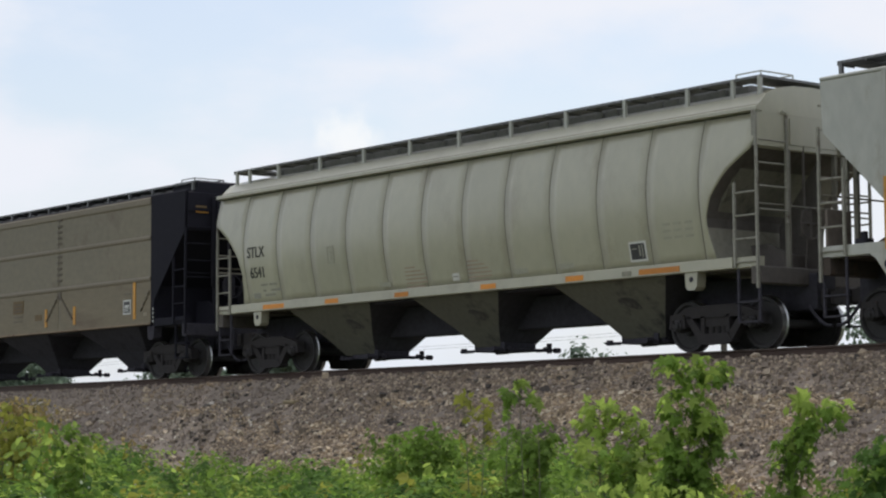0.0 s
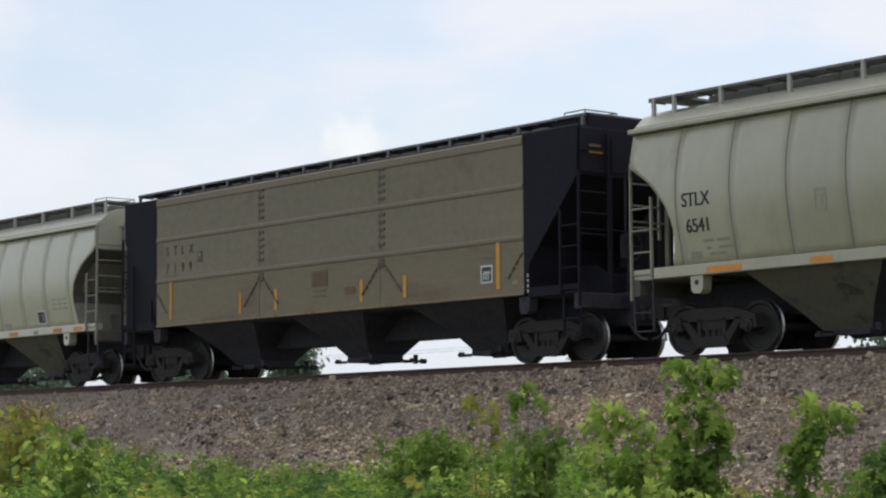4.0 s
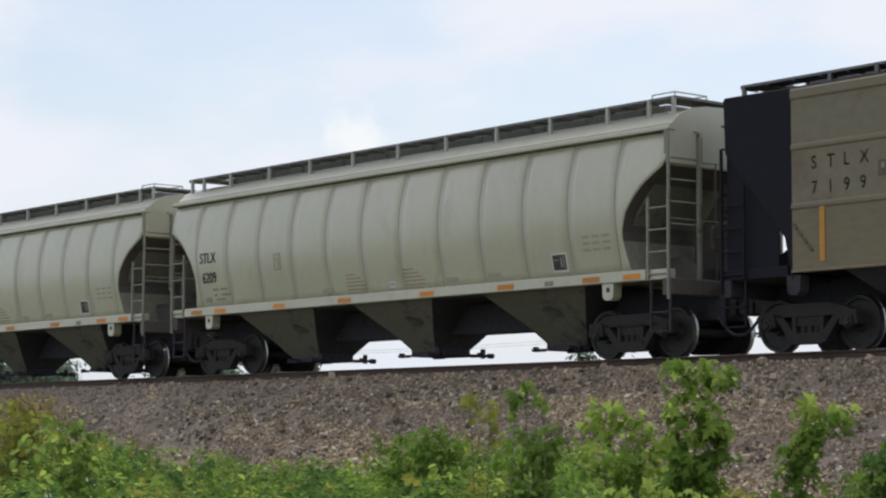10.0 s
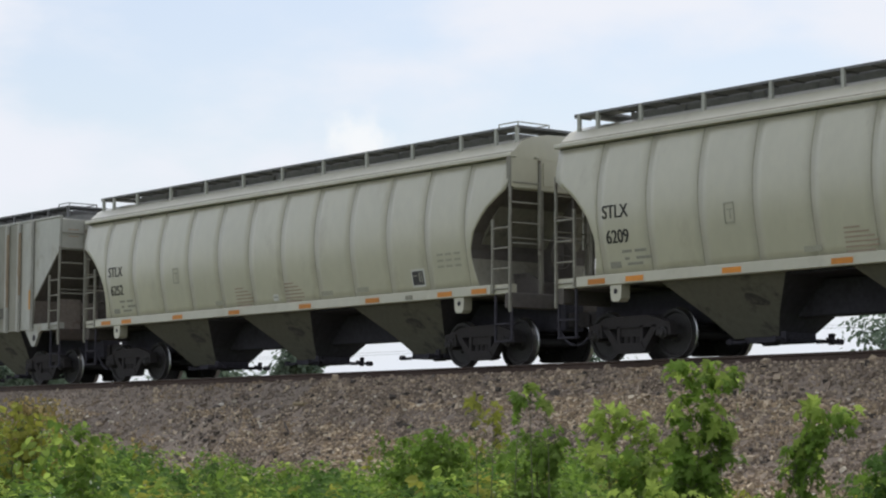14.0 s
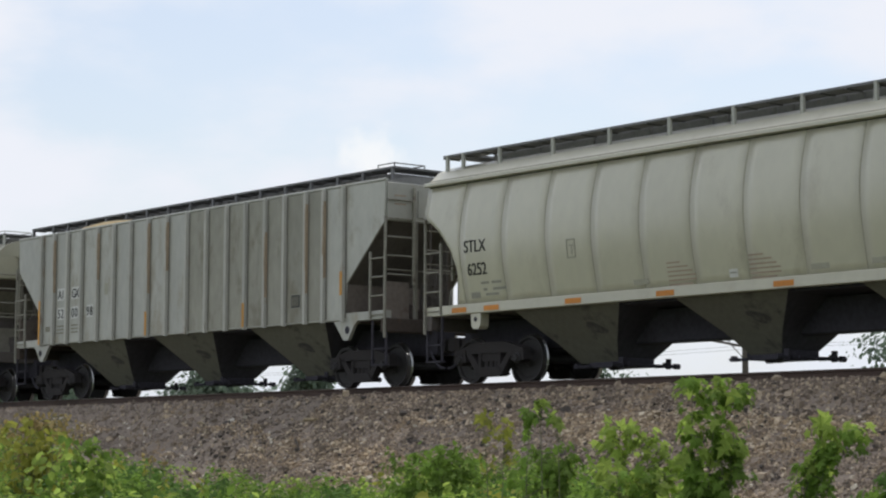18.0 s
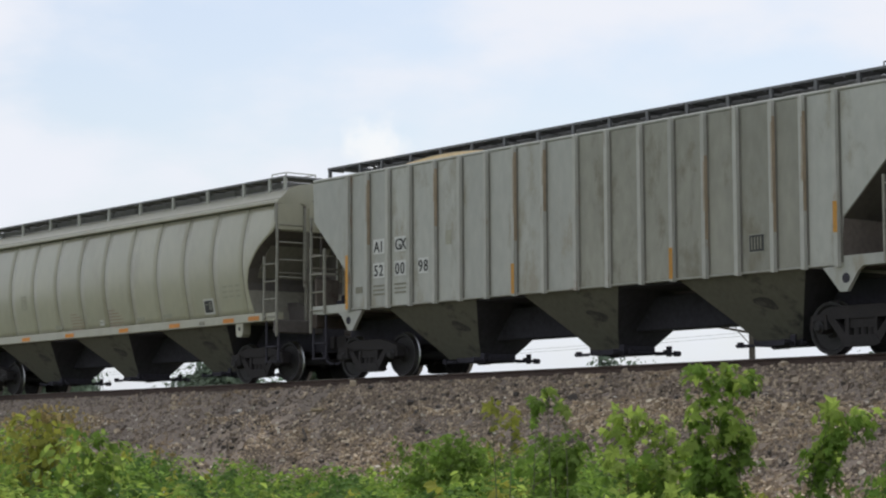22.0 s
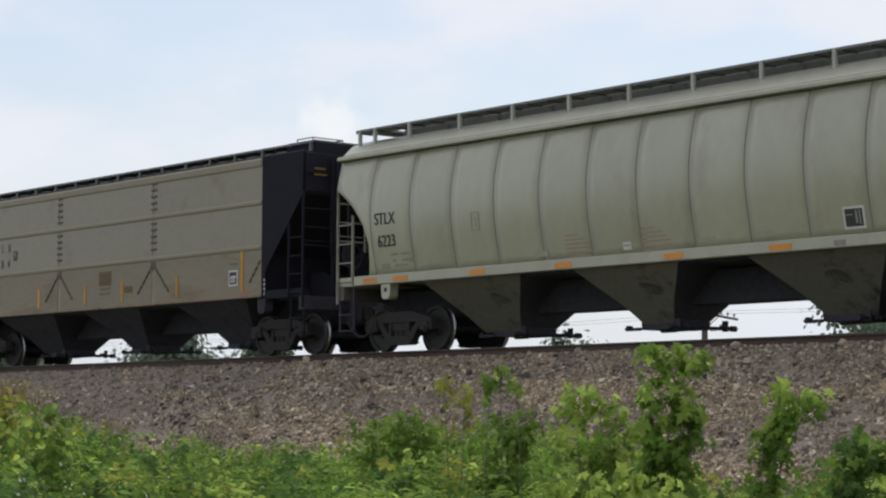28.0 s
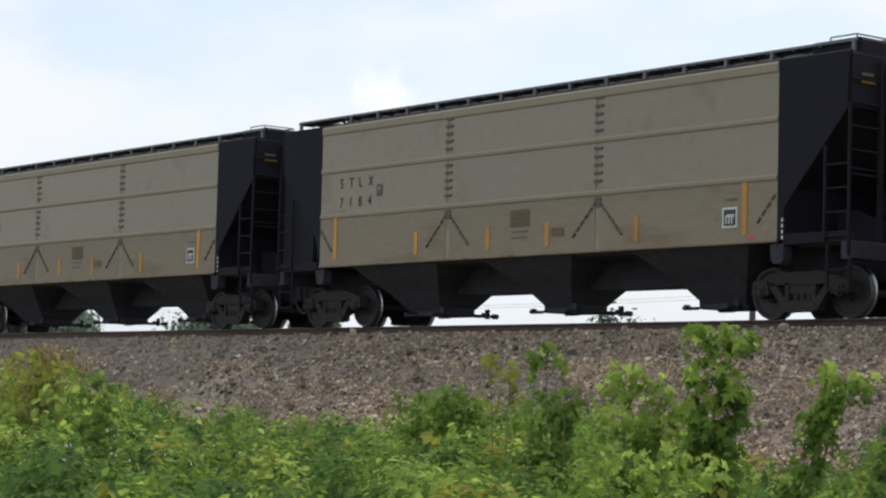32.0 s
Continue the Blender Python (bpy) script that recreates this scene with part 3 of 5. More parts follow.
def hoppers(parent, mat, top, edge, gate_z=0.20):
    """Three discharge bays under the sill, with gates and the centre sill."""
    for c in (-4.10, 0.07, 4.40):
        s = Shape()
        bl, ty, by = 0.36, edge, 0.42
        x0, x1 = (-1.65 if c < -1 else -1.38), (1.65 if c > 1 else 1.38)
        b0, b1 = (-0.70 if c < -1 else -bl), (0.70 if c > 1 else bl)
        m0, m1, my, mz = b0 - 0.32, b1 + 0.32, by + 0.33, 0.72
        vs = [(x, y, z) for q0, q1, w, z in ((x0, x1, ty, top), (m0, m1, my, mz), (b0, b1, by, gate_z + 0.12)) for x, y in ((q0, -w), (q1, -w), (q1, w), (q0, w))]
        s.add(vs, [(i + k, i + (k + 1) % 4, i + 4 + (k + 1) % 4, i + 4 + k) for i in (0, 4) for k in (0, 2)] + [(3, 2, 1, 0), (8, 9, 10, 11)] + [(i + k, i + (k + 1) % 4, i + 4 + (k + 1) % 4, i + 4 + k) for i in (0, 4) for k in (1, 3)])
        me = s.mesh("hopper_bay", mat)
        # sides keep the hopper paint, end slopes get the darker shade colour
        me.materials.append(M["bay_end_shade"] if mat is M["hopper"] else mat)
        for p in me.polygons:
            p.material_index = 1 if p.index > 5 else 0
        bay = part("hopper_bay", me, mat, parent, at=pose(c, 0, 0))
        if mat is M["hopper"]:
            for side in (-1, 1):
                ring = []
                for k in range(16):
                    a, r = 2 * math.pi * k / 16, 1 + 0.12 * math.sin(3 * k * 0.39 + c)
                    x, z = 0.34 + 0.25 * r * math.cos(a), 0.95 + 0.10 * r * math.sin(a) - 0.05 * math.cos(a)
                    ring.append((x, side * (my + (ty - my) * (z - mz) / (top - mz) + 0.006), z))
                part("oil_smear", Shape().add(ring, [tuple(range(16))]), M["smear"], bay, "dark oily smear on the hopper side")
        g = Shape().box(-bl - 0.06, bl + 0.06, -by - 0.04, by + 0.04, gate_z + 0.03, gate_z + 0.13, 0.02)
        for e in (-1, 1):
            for y in (-0.5, 0.44):
                g.box(e * (bl + 0.02), e * (bl + 0.48), y, y + 0.06, gate_z + 0.04, gate_z + 0.08)
                for k in range(6):
                    g.box(e * (bl + 0.08 + 0.07 * k), e * (bl + 0.11 + 0.07 * k), y + 0.01, y + 0.05, gate_z + 0.02, gate_z + 0.04)
                g.box(e * (bl + 0.34), e * (bl + 0.42), y - 0.02, y + 0.08, gate_z + 0.02, gate_z + 0.12)
            g.box(e * (bl + 0.06), e * (bl + 0.13), -by + 0.02, by - 0.02, gate_z + 0.10, gate_z + 0.20, 0.01)
        g.rod((bl + 0.30, -0.78, gate_z + 0.06), (bl + 0.30, 0.78, gate_z + 0.06), 0.028, 8)
        for e in (-1, 1):
            g.rod((bl + 0.30, e * 0.76, gate_z + 0.06), (bl + 0.30, e * 0.90, gate_z + 0.06), 0.055, 8)
            g.box(bl + 0.24, bl + 0.36, e * 0.60, e * 0.64, gate_z + 0.0, gate_z + 0.20)
        part("discharge_gate", g, M["under"], bay)
    part("ridge", Shape().box(-4.5, 4.5, -edge + 0.1, edge - 0.1, top - 0.06, top), M["under"], parent)
    part("centre_sill", Shape().box(-8.6, 8.6, -0.24, 0.24, 0.66, 1.30, 0.02), M["under"], parent)


def roof_gear(parent, post_xs, half, z_roof, z_top, post_mat, coaming=True, gap=1.05):
    """Running boards on posts, hatch covers, end platforms and their hoops."""
    for s in (-1, 1):
        b = Shape().box(-half, half, s * 0.72, s * 1.15, z_top - 0.045, z_top)
        for k in range(int(half * 2 / 0.6)):
            b.box(-half + 0.6 * k, -half + 0.6 * k + 0.02, s * 0.72, s * 1.15, z_top - 0.075, z_top - 0.045)
        part("running_board", b, M["board"], parent, "grey steel grating walkway along the roof")
        for x in post_xs:
            p = Shape().box(x - 0.035, x + 0.035, s * 1.10, s * 1.16, z_roof - 0.13, z_top - 0.01)
            part("walkway_post", p, post_mat, parent)
    for d in (-1, 1):
        part("end_platform", Shape().box(d * (half - 0.62), d * half, -0.70, 0.70, z_top - 0.045, z_top), M["board"], parent)
    if coaming:
        co = Shape()
        co.across([(-0.66, z_roof - 0.15), (-0.66, z_top - 0.05), (-0.58, z_top - 0.03), (0.58, z_top - 0.03), (0.66, z_top - 0.05), (0.66, z_roof - 0.15)], -half + gap, half - 0.75)
        part("hatch_coaming", co, M["hatch"], parent)
        n = 9
        for k in range(n):
            x = (k - (n - 1) / 2) * (2 * half - 2.2) / n
            h = Shape().across([(-0.60, z_top - 0.03), (-0.60, z_top - 0.01), (-0.3, z_top + 0.005), (0.3, z_top + 0.005), (0.60, z_top - 0.01), (0.60, z_top - 0.03)], x - 0.78, x + 0.78)
            for e in (-0.6, 0.6):
                h.box(x + e - 0.03, x + e + 0.03, -0.70, -0.66, z_top - 0.2, z_top - 0.06)
            part("hatch_cover", h, M["hatch"], parent)
    hoop = Shape()
    for y in (-1.12, -0.3):
        hoop.rod((half - 0.02, y, z_top), (half - 0.02, y, z_top + 0.07), 0.014)
        hoop.rod((half - 0.6, y, z_top), (half - 0.6, y, z_top + 0.07), 0.014)
        hoop.rod((half - 0.6, y, z_top + 0.07), (half - 0.02, y, z_top + 0.07), 0.014)
    hoop.rod((half - 0.02, -1.12, z_top + 0.07), (half - 0.02, -0.3, z_top + 0.07), 0.014)
    part("grab_hoop", hoop, post_mat, parent)


def end_gear(parent, d, mats, z_cap, z_slope, sill_z, y_side=1.46, cover=True):
    """All that closes one end of a car: slope sheet, cap, platform, ladders, sill, coupler and steps. d: -1 or 1."""
    paint, dark, rail_mat = mats
    wide = 1.365 if paint is M["cream"] else y_side - 0.05
    cap = Shape().box(d * 8.22, d * 8.355, -wide, wide, z_slope, z_cap, 0.02)
    cap.box(d * 8.355, d * 8.375, -0.6, 0.6, z_slope + 0.1, z_cap - 0.15)
    part("end_cap", cap, paint, parent)
    # on beige and grey cars the recess shadow is painted as a darker colour
    recess_tone = M["slope"] if paint is not M["black"] else dark
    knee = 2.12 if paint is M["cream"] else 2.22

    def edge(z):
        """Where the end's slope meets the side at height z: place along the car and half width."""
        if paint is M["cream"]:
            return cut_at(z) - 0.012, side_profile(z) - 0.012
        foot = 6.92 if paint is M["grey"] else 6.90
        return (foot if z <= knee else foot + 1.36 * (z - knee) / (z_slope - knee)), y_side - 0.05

    for name, z0, z1, mat in (("slope_sheet", knee, z_slope + 0.03, recess_tone), ("bulkhead", sill_z, knee, M["bulkhead"] if paint is M["cream"] else M["bulkhead_rusty"] if paint is M["grey"] else dark)):
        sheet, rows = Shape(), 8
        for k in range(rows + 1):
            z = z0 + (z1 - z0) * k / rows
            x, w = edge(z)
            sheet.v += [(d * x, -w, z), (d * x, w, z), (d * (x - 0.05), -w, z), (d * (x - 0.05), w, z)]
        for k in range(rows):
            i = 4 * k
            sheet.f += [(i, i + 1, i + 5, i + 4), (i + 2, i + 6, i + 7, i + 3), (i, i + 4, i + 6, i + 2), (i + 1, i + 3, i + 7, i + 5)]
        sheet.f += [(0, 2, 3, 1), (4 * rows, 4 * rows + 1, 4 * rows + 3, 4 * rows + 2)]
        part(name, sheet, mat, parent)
    sh = Shape()
    for y in (-0.46, 0.40):
        sh.plate([(d * 7.25, sill_z), (d * 7.25, 1.85), (d * 7.7, 1.85), (d * 8.20, 1.62), (d * 8.20, sill_z)], y, y + 0.06)
    sh.box(d * 7.45, d * 7.95, -0.40, 0.40, sill_z, 1.68, 0.03)
    part("shear_plate", sh, M["rusty"] if paint is M["grey"] else recess_tone, parent)
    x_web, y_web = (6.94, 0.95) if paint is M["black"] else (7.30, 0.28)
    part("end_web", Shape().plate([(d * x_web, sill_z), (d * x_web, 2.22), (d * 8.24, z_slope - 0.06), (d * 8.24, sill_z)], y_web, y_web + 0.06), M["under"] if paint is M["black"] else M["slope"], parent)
    for s in (-1, 1):
        if d > 0 and paint is M["cream"]:
            part("corner_plate", Shape().box(8.386, 8.400, s * 0.78, s * 1.47, z_slope + 0.03, z_cap - 0.08).box(8.386, 8.45, s * 0.72, s * 0.86, z_cap - 0.07, z_cap - 0.04), paint, parent)
        beam = Shape().box(d * 6.9, d * 8.36, s * (y_side - 0.16), s * y_side, sill_z - 0.02, sill_z + 0.17, 0.012)
        part("side_sill_end", beam, paint, parent)
        st = Shape()
        for z in (0.42, 0.76):
            st.box(d * 7.88, d * 8.36, s * (y_side - 0.12), s * (y_side + 0.02), z, z + 0.03)
        for x in (7.88, 8.36):
            st.box(d * (x - 0.02), d * (x + 0.02), s * (y_side - 0.05), s * (y_side - 0.01), 0.42, sill_z)
        ld = Shape()
        ladder(ld, d * 8.38, d * 7.86, s * (y_side + 0.03), 1.0, 2.85, 0.40, low=sill_z)
        ld.box(d * 8.362, d * 8.398, s * y_side, s * (y_side + 0.05), 2.85, z_slope + 0.08)
        if d > 0 and paint is M["cream"]:
            ld.box(8.30, 8.40, s * (y_side + 0.01), s * (y_side + 0.05), z_slope + 0.02, z_cap - 0.06)
        part("side_ladder", ld, rail_mat, parent)
        part("step_stirrup", st, M["under"] if paint is not M["black"] else paint, parent)
        e = Shape()
        y0, y1 = s * (y_side - 0.02), s * (y_side - 0.72)
        e.box(d * 8.38, d * 8.43, y1 - 0.025, y1 + 0.025, 2.15, z_cap - 0.1)
        z = 2.35
        while z < z_cap - 0.2:
            e.rod((d * 8.40, y0, z), (d * 8.40, y1, z), 0.018)
            z += 0.40
        part("end_ladder", e, rail_mat, parent)
        if paint is M["grey"]:
            part("end_plate", Shape().box(d * 8.28, d * 8.33, s * 0.80, s * (y_side - 0.04), sill_z, 2.20, 0.01), M["bulkhead_rusty"], parent)
    post = Shape()
    for y in (-0.62, 0.62):
        post.box(d * 8.26, d * 8.36, y - 0.035, y + 0.035, sill_z, z_slope + 0.02, 0.01)
    post.rod((d * 8.36, -y_side, 2.45), (d * 8.36, y_side, 2.45), 0.018)
    part("end_post", post, M["cream_dark"] if paint is not M["black"] else dark, parent)
    sill = Shape().box(d * 8.20, d * 8.42, -y_side, y_side, sill_z - 0.30, sill_z, 0.02)
    sill.box(d * 7.0, d * 8.3, -1.2, 1.2, sill_z - 0.04, sill_z)
    part("end_sill", sill, M["rusty"] if paint is M["grey"] else M["slope"] if paint is M["cream"] else M["under"], parent)
    c = Shape().box(d * 8.4, d * 8.75, -0.16, 0.16, 0.72, 1.02, 0.03)
    c.box(d * 8.75, d * 8.93, -0.10, 0.10, 0.76, 0.98, 0.03).box(d * 8.90, d * 9.08, -0.16, 0.14, 0.72, 1.02, 0.05)
    c.rod((d * 8.5, 0.1, 1.0), (d * 8.5, 1.3, 1.05), 0.02)
    part("coupler", c, M["truck"], parent)
    hose = Shape()
    pts = [Vector((d * (8.5 + 0.13 * k), -0.35, 0.72 - 0.36 * math.sin(k / 4 * math.pi * 0.55))) for k in range(5)]
    for a, b in zip(pts, pts[1:]):
        hose.rod(a, b, 0.03, 6)
    part("brake_hose", hose, M["under"], parent)
    for q in (-1, 1):
        bp = Shape().plate([(d * 6.62, sill_z), (d * 6.93, sill_z), (d * 6.91, sill_z - 0.27), (d * 6.85, sill_z - 0.33), (d * 6.70, sill_z - 0.33), (d * 6.64, sill_z - 0.27)], q * y_side, q * (y_side - 0.22))
        if paint is M["cream"]:
            part("pad_hole", Shape().rod((d * 6.78, q * (y_side + 0.004), sill_z - 0.14), (d * 6.78, q * (y_side - 0.01), sill_z - 0.14), 0.05, 12), M["under"], parent)
        if paint is M["grey"]:
            bp = Shape().plate([(d * 6.50, sill_z), (d * 7.40, sill_z), (d * 7.25, sill_z - 0.10), (d * 7.02, sill_z - 0.42), (d * 6.86, sill_z - 0.42)], q * y_side, q * (y_side - 0.08))
            part("pad_hole", Shape().rod((d * 7.0, q * (y_side + 0.004), sill_z - 0.2), (d * 7.0, q * (y_side - 0.01), sill_z - 0.2), 0.085, 14), M["under"], parent)
        part("jacking_pad", bp, paint if paint is not M["black"] else M["under"], parent)
    if d < 0 and paint is M["grey"]:
        tank = Shape().rod((-7.55, -0.62, sill_z + 0.25), (-7.55, -0.50, sill_z + 0.25), 0.12, 14, 0.20).rod((-7.55, -0.50, sill_z + 0.25), (-7.55, 0.50, sill_z + 0.25), 0.20, 14).rod((-7.55, 0.50, sill_z + 0.25), (-7.55, 0.62, sill_z + 0.25), 0.20, 14, 0.12)
        for y in (-0.35, 0.35):
            tank.box(-7.78, -7.32, y - 0.03, y + 0.03, sill_z, sill_z + 0.12)
        part("air_reservoir", tank, M["under"], parent)
        valve = Shape().box(-8.05, -7.80, -1.05, -0.80, sill_z + 0.002, sill_z + 0.30, 0.03).rod((-7.92, -0.92, sill_z + 0.3), (-7.92, -0.92, sill_z + 0.42), 0.06, 8).rod((-7.80, -0.92, sill_z + 0.2), (-7.55, -0.62, sill_z + 0.25), 0.02, 6)
        part("brake_valve", valve, M["under"], parent)
    if d > 0:
        br = Shape().rod((8.36, -0.22, 2.16), (8.46, -0.22, 2.16), 0.03, 8)
        ring = [Vector((8.47, -0.22 + 0.27 * math.cos(2 * math.pi * k / 16), 2.16 + 0.27 * math.sin(2 * math.pi * k / 16))) for k in range(17)]
        for a, b in zip(ring, ring[1:]):
            br.rod(a, b, 0.016, 5)
        for k in (0, 4, 8, 12):
            br.rod(ring[k], (8.47, -0.22, 2.16), 0.012, 5)
        br.box(8.28, 8.40, -0.36, -0.08, 1.95, 2.40, 0.03)
        br.rod((8.34, -0.24, 2.4), (8.34, -0.24, z_slope + 0.1), 0.025, 6).rod((8.34, -0.18, 1.95), (8.30, -0.18, sill_z), 0.015, 6)
        part("brake_wheel", br, M["slope"] if paint is not M["black"] else M["under"], parent)
        if paint is not M["black"]:
            for k in range(3):
                part("small_print", Shape().box(8.356, 8.36, -1.22, -0.92, z_cap - 0.30 - 0.09 * k, z_cap - 0.27 - 0.09 * k), M["faint_red"], parent)


SEAMS = [0.648 + 1.295 * k for k in range(6)]


def side_profile(z):
    """Half width of the curved side at height z."""
    t = min(1.0, max(0.0, (z - 1.55) / (4.05 - 1.55)))
    return 1.425 - 0.03 * t + 0.20 * math.sin(math.pi * t ** 1.08)


def cut_at(z):
    """Half length of the curved side at height z: the end is cut out in a bow."""
    pts = [(1.40, 7.40), (1.60, 7.36), (1.90, 7.28), (2.25, 7.24), (2.65, 7.40), (3.05, 7.76), (3.32, 8.18), (3.42, 8.34), (4.20, 8.38)]
    for (z0, a), (z1, b) in zip(pts, pts[1:]):
        if z <= z1:
            return a + (b - a) * (z - z0) / (z1 - z0)
    return 8.38


def curved_sheet(x0, x1, inset, thick, side, rows=16, cols=1, bulge=0.0):
    """A sheet of the bowed side between x0 and x1 (None: to the cut-out), pillowed by bulge."""
    s = Shape()
    zs = [1.55 + (4.018 - 1.55) * k / rows for k in range(rows + 1)]
    for y_in in (0, thick):
        for z in zs:
            a = -cut_at(z) + inset if x0 is None else x0
            b = cut_at(z) - inset if x1 is None else x1
            for j in range(cols + 1):
                u = j / cols
                swell = bulge * (math.sin(math.pi * u) - 1) if bulge else 0.0
                s.v.append((a + (b - a) * u, (side_profile(z) - inset - y_in + swell) * side, z))
    w = cols + 1
    n = w * (rows + 1)
    for k in range(rows):
        for j in range(cols):
            i = w * k + j
            s.f += [(i, i + 1, i + w + 1, i + w), (n + i, n + i + w, n + i + w + 1, n + i + 1)]
        i = w * k
        s.f += [(i, i + w, n + i + w, n + i), (i + cols, n + i + cols, n + i + w + cols, i + w + cols)]
    for j in range(cols):
        i, m = j, w * rows + j
        s.f += [(i, n + i, n + i + 1, i + 1), (m, m + 1, n + m + 1, n + m)]
    return s


def curved_car():
    car = new("hopper_car")
    tagged(car, "grey-beige covered hopper car with bowed sides rolling on the rails", "train car", "covered hopper cars of the train")
    core = Shape().plate([(-8.2, 4.02), (-8.2, 3.56), (-7.05, 2.1), (-7.05, 1.40), (7.05, 1.40), (7.05, 2.1), (8.2, 3.56), (8.2, 4.02)], -1.30, 1.30)
    part("body", core, M["cream_dark"], car)
    edges = [None] + [-s for s in reversed(SEAMS)] + SEAMS + [None]
    g = 0.020
    for side in (-1, 1):
        part("seam_backing", curved_sheet(None, None, 0.0135, 0.02, side), M["seam_light"], car, smooth=False)
        for a, b in zip(edges, edges[1:]):
            sh = curved_sheet(None if a is None else a + g, None if b is None else b - g, 0.0, 0.018, side, cols=6, bulge=0.0022)
            part("side_panel", sh, M["cream"], car, smooth=True)
        part("side_sill", Shape().box(-7.80, 7.80, side * 1.36, side * 1.50, 1.36, 1.56, 0.015), M["cream"], car)
        ev = Shape().across([(side * 1.34, 4.045), (side * 1.485, 4.045), (side * 1.50, 4.06), (side * 1.50, 4.115), (side * 1.485, 4.128), (side * 1.34, 4.136)], -8.42, 8.42)
        # near-black strip added to draw the shadow line below the eave
        part("eave_gutter", Shape().box(-8.36, 8.36, side * 1.28, side * 1.378, 3.99, 4.043), M["under"], car)
        part("eave", ev, M["cream"], car)
    roof = Shape()
    yz = [(-1.42, 4.13), (-1.15, 4.38), (-0.85, 4.50), (-0.5, 4.56), (0, 4.58), (0.5, 4.56), (0.85, 4.50), (1.15, 4.38), (1.42, 4.13), (1.38, 4.04), (-1.38, 4.04)]
    roof.across(yz, -8.36, 8.36)
    part("roof", roof, M["cream"], car)
    for side in (-1, 1):
        # thin strip painting the shadow step where roof meets eave lip
        part("roof_seam", Shape().across([(side * 1.412, 4.145), (side * 1.375, 4.180), (side * 1.36, 4.17), (side * 1.39, 4.136)], -8.34, 8.34), M["seam"], car)
    roof_gear(car, [-8.1, -7.58] + [-6.42 + 1.608 * k for k in range(9)] + [7.55, 8.18], 8.22, 4.40, 4.72, M["post"])
    for d in (-1, 1):
        end_gear(car, d, (M["cream"], M["slope"], M["ladder"]), 4.12, 3.42, 1.38)
        make_truck(car, 6.97 if d > 0 else -6.81)
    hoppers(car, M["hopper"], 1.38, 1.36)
    return car


RIBS = (-6.94, -6.25, -5.51, -4.75, -3.91, -3.08, -2.24, -1.38, -0.5, 0.43, 1.31, 2.2, 3.01, 3.83, 4.61, 5.45, 6.14, 6.87)


def ribbed_car():
    car = new("hopper_car")
    tagged(car, "weathered grey covered hopper car with upright side posts and rust streaks", "train car", "covered hopper cars of the train")
    part("body", Shape().plate([(-8.2, 4.30), (-8.2, 3.66), (-6.75, 2.2), (-6.75, 1.45), (6.75, 1.45), (6.75, 2.2), (8.2, 3.66), (8.2, 4.30)], -1.40, 1.40), M["grey"], car)
    for side in (-1, 1):
        y0, y1 = side * 1.42, side * 1.46
        for a, b in zip(RIBS, RIBS[1:]):
            part("side_panel", Shape().box(a + 0.005, b - 0.005, y0, y1, 1.47, 4.34), M["grey_dirty"] if 0.2 < a < 5.8 else M["grey"], car)
        part("side_panel", Shape().plate([(6.88, 1.47), (6.95, 2.22), (8.30, 3.48), (8.34, 4.34), (6.88, 4.34)], y0, y1), M["grey"], car)
        part("side_panel", Shape().plate([(-6.95, 1.47), (-7.02, 2.22), (-8.30, 3.48), (-8.34, 4.34), (-6.95, 4.34)], y0, y1), M["grey"], car)
        for x in RIBS:
            r = Shape().plate([(x - 0.042, 1.41), (x + 0.042, 1.41), (x + 0.042, 4.30), (x + 0.03, 4.37), (x - 0.03, 4.37), (x - 0.042, 4.30)], side * 1.46, side * 1.55)
            post = part("side_post", r, M["rib"], car)
            # flat dark strip that paints the shadow line along the post
            part("post_flange", Shape().box(x - 0.065, x + 0.085, side * 1.461, side * 1.468, 1.48, 4.33), M["rib_shade"], post)
        part("side_sill", Shape().box(-6.9, 6.9, side * 1.34, side * 1.46, 1.44, 1.468, 0.01), M["rib"], car)
        part("eave", Shape().box(-8.34, 8.34, side * 1.38, side * 1.47, 4.345, 4.41, 0.02), M["grey"], car)
    roof = Shape().across([(-1.40, 4.36), (-0.9, 4.46), (0, 4.52), (0.9, 4.46), (1.40, 4.36), (1.38, 4.31), (-1.38, 4.31)], -8.32, 8.32)
    part("roof", roof, M["hatch"], car)
    roof_gear(car, [-8.15, -7.0] + [-6.2 + 1.03 * k for k in range(13)] + [7.1, 8.15], 8.22, 4.46, 4.70, M["board"])
    for d in (-1, 1):
        end_gear(car, d, (M["grey"], M["slope"], M["ladder"]), 4.33, 3.5, 1.42)
        make_truck(car, 6.97 if d > 0 else -6.81)
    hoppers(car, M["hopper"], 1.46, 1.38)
    for x, z0, z1 in ((-6.94, 1.45, 2.62), (-1.38, 1.46, 2.05), (3.01, 1.46, 2.02), (6.87, 1.98, 2.50)):
        part("orange_strip", Shape().box(x - 0.046, x + 0.046, -1.556, -1.552, z0, z1), M["yellow"], car)
    for x, z0, z1 in ((-6.25, 3.3, 4.2), (-3.91, 3.5, 4.2), (-1.38, 3.0, 4.25), (-0.5, 3.5, 4.2), (5.45, 2.6, 4.1), (6.14, 2.9, 4.1), (3.83, 2.6, 3.6)):
        part("rust_streak", Shape().box(x + 0.043, x + 0.045, -1.545, -1.47, z0 - 0.5, z1).box(x + 0.018, x + 0.036, -1.5525, -1.551, z0, z1 - 0.1), M["rust"], car)
    arc = [(-5.1 + 0.23 * k, 4.455 + 0.065 * math.sin(math.pi * k / 11)) for k in range(12)]
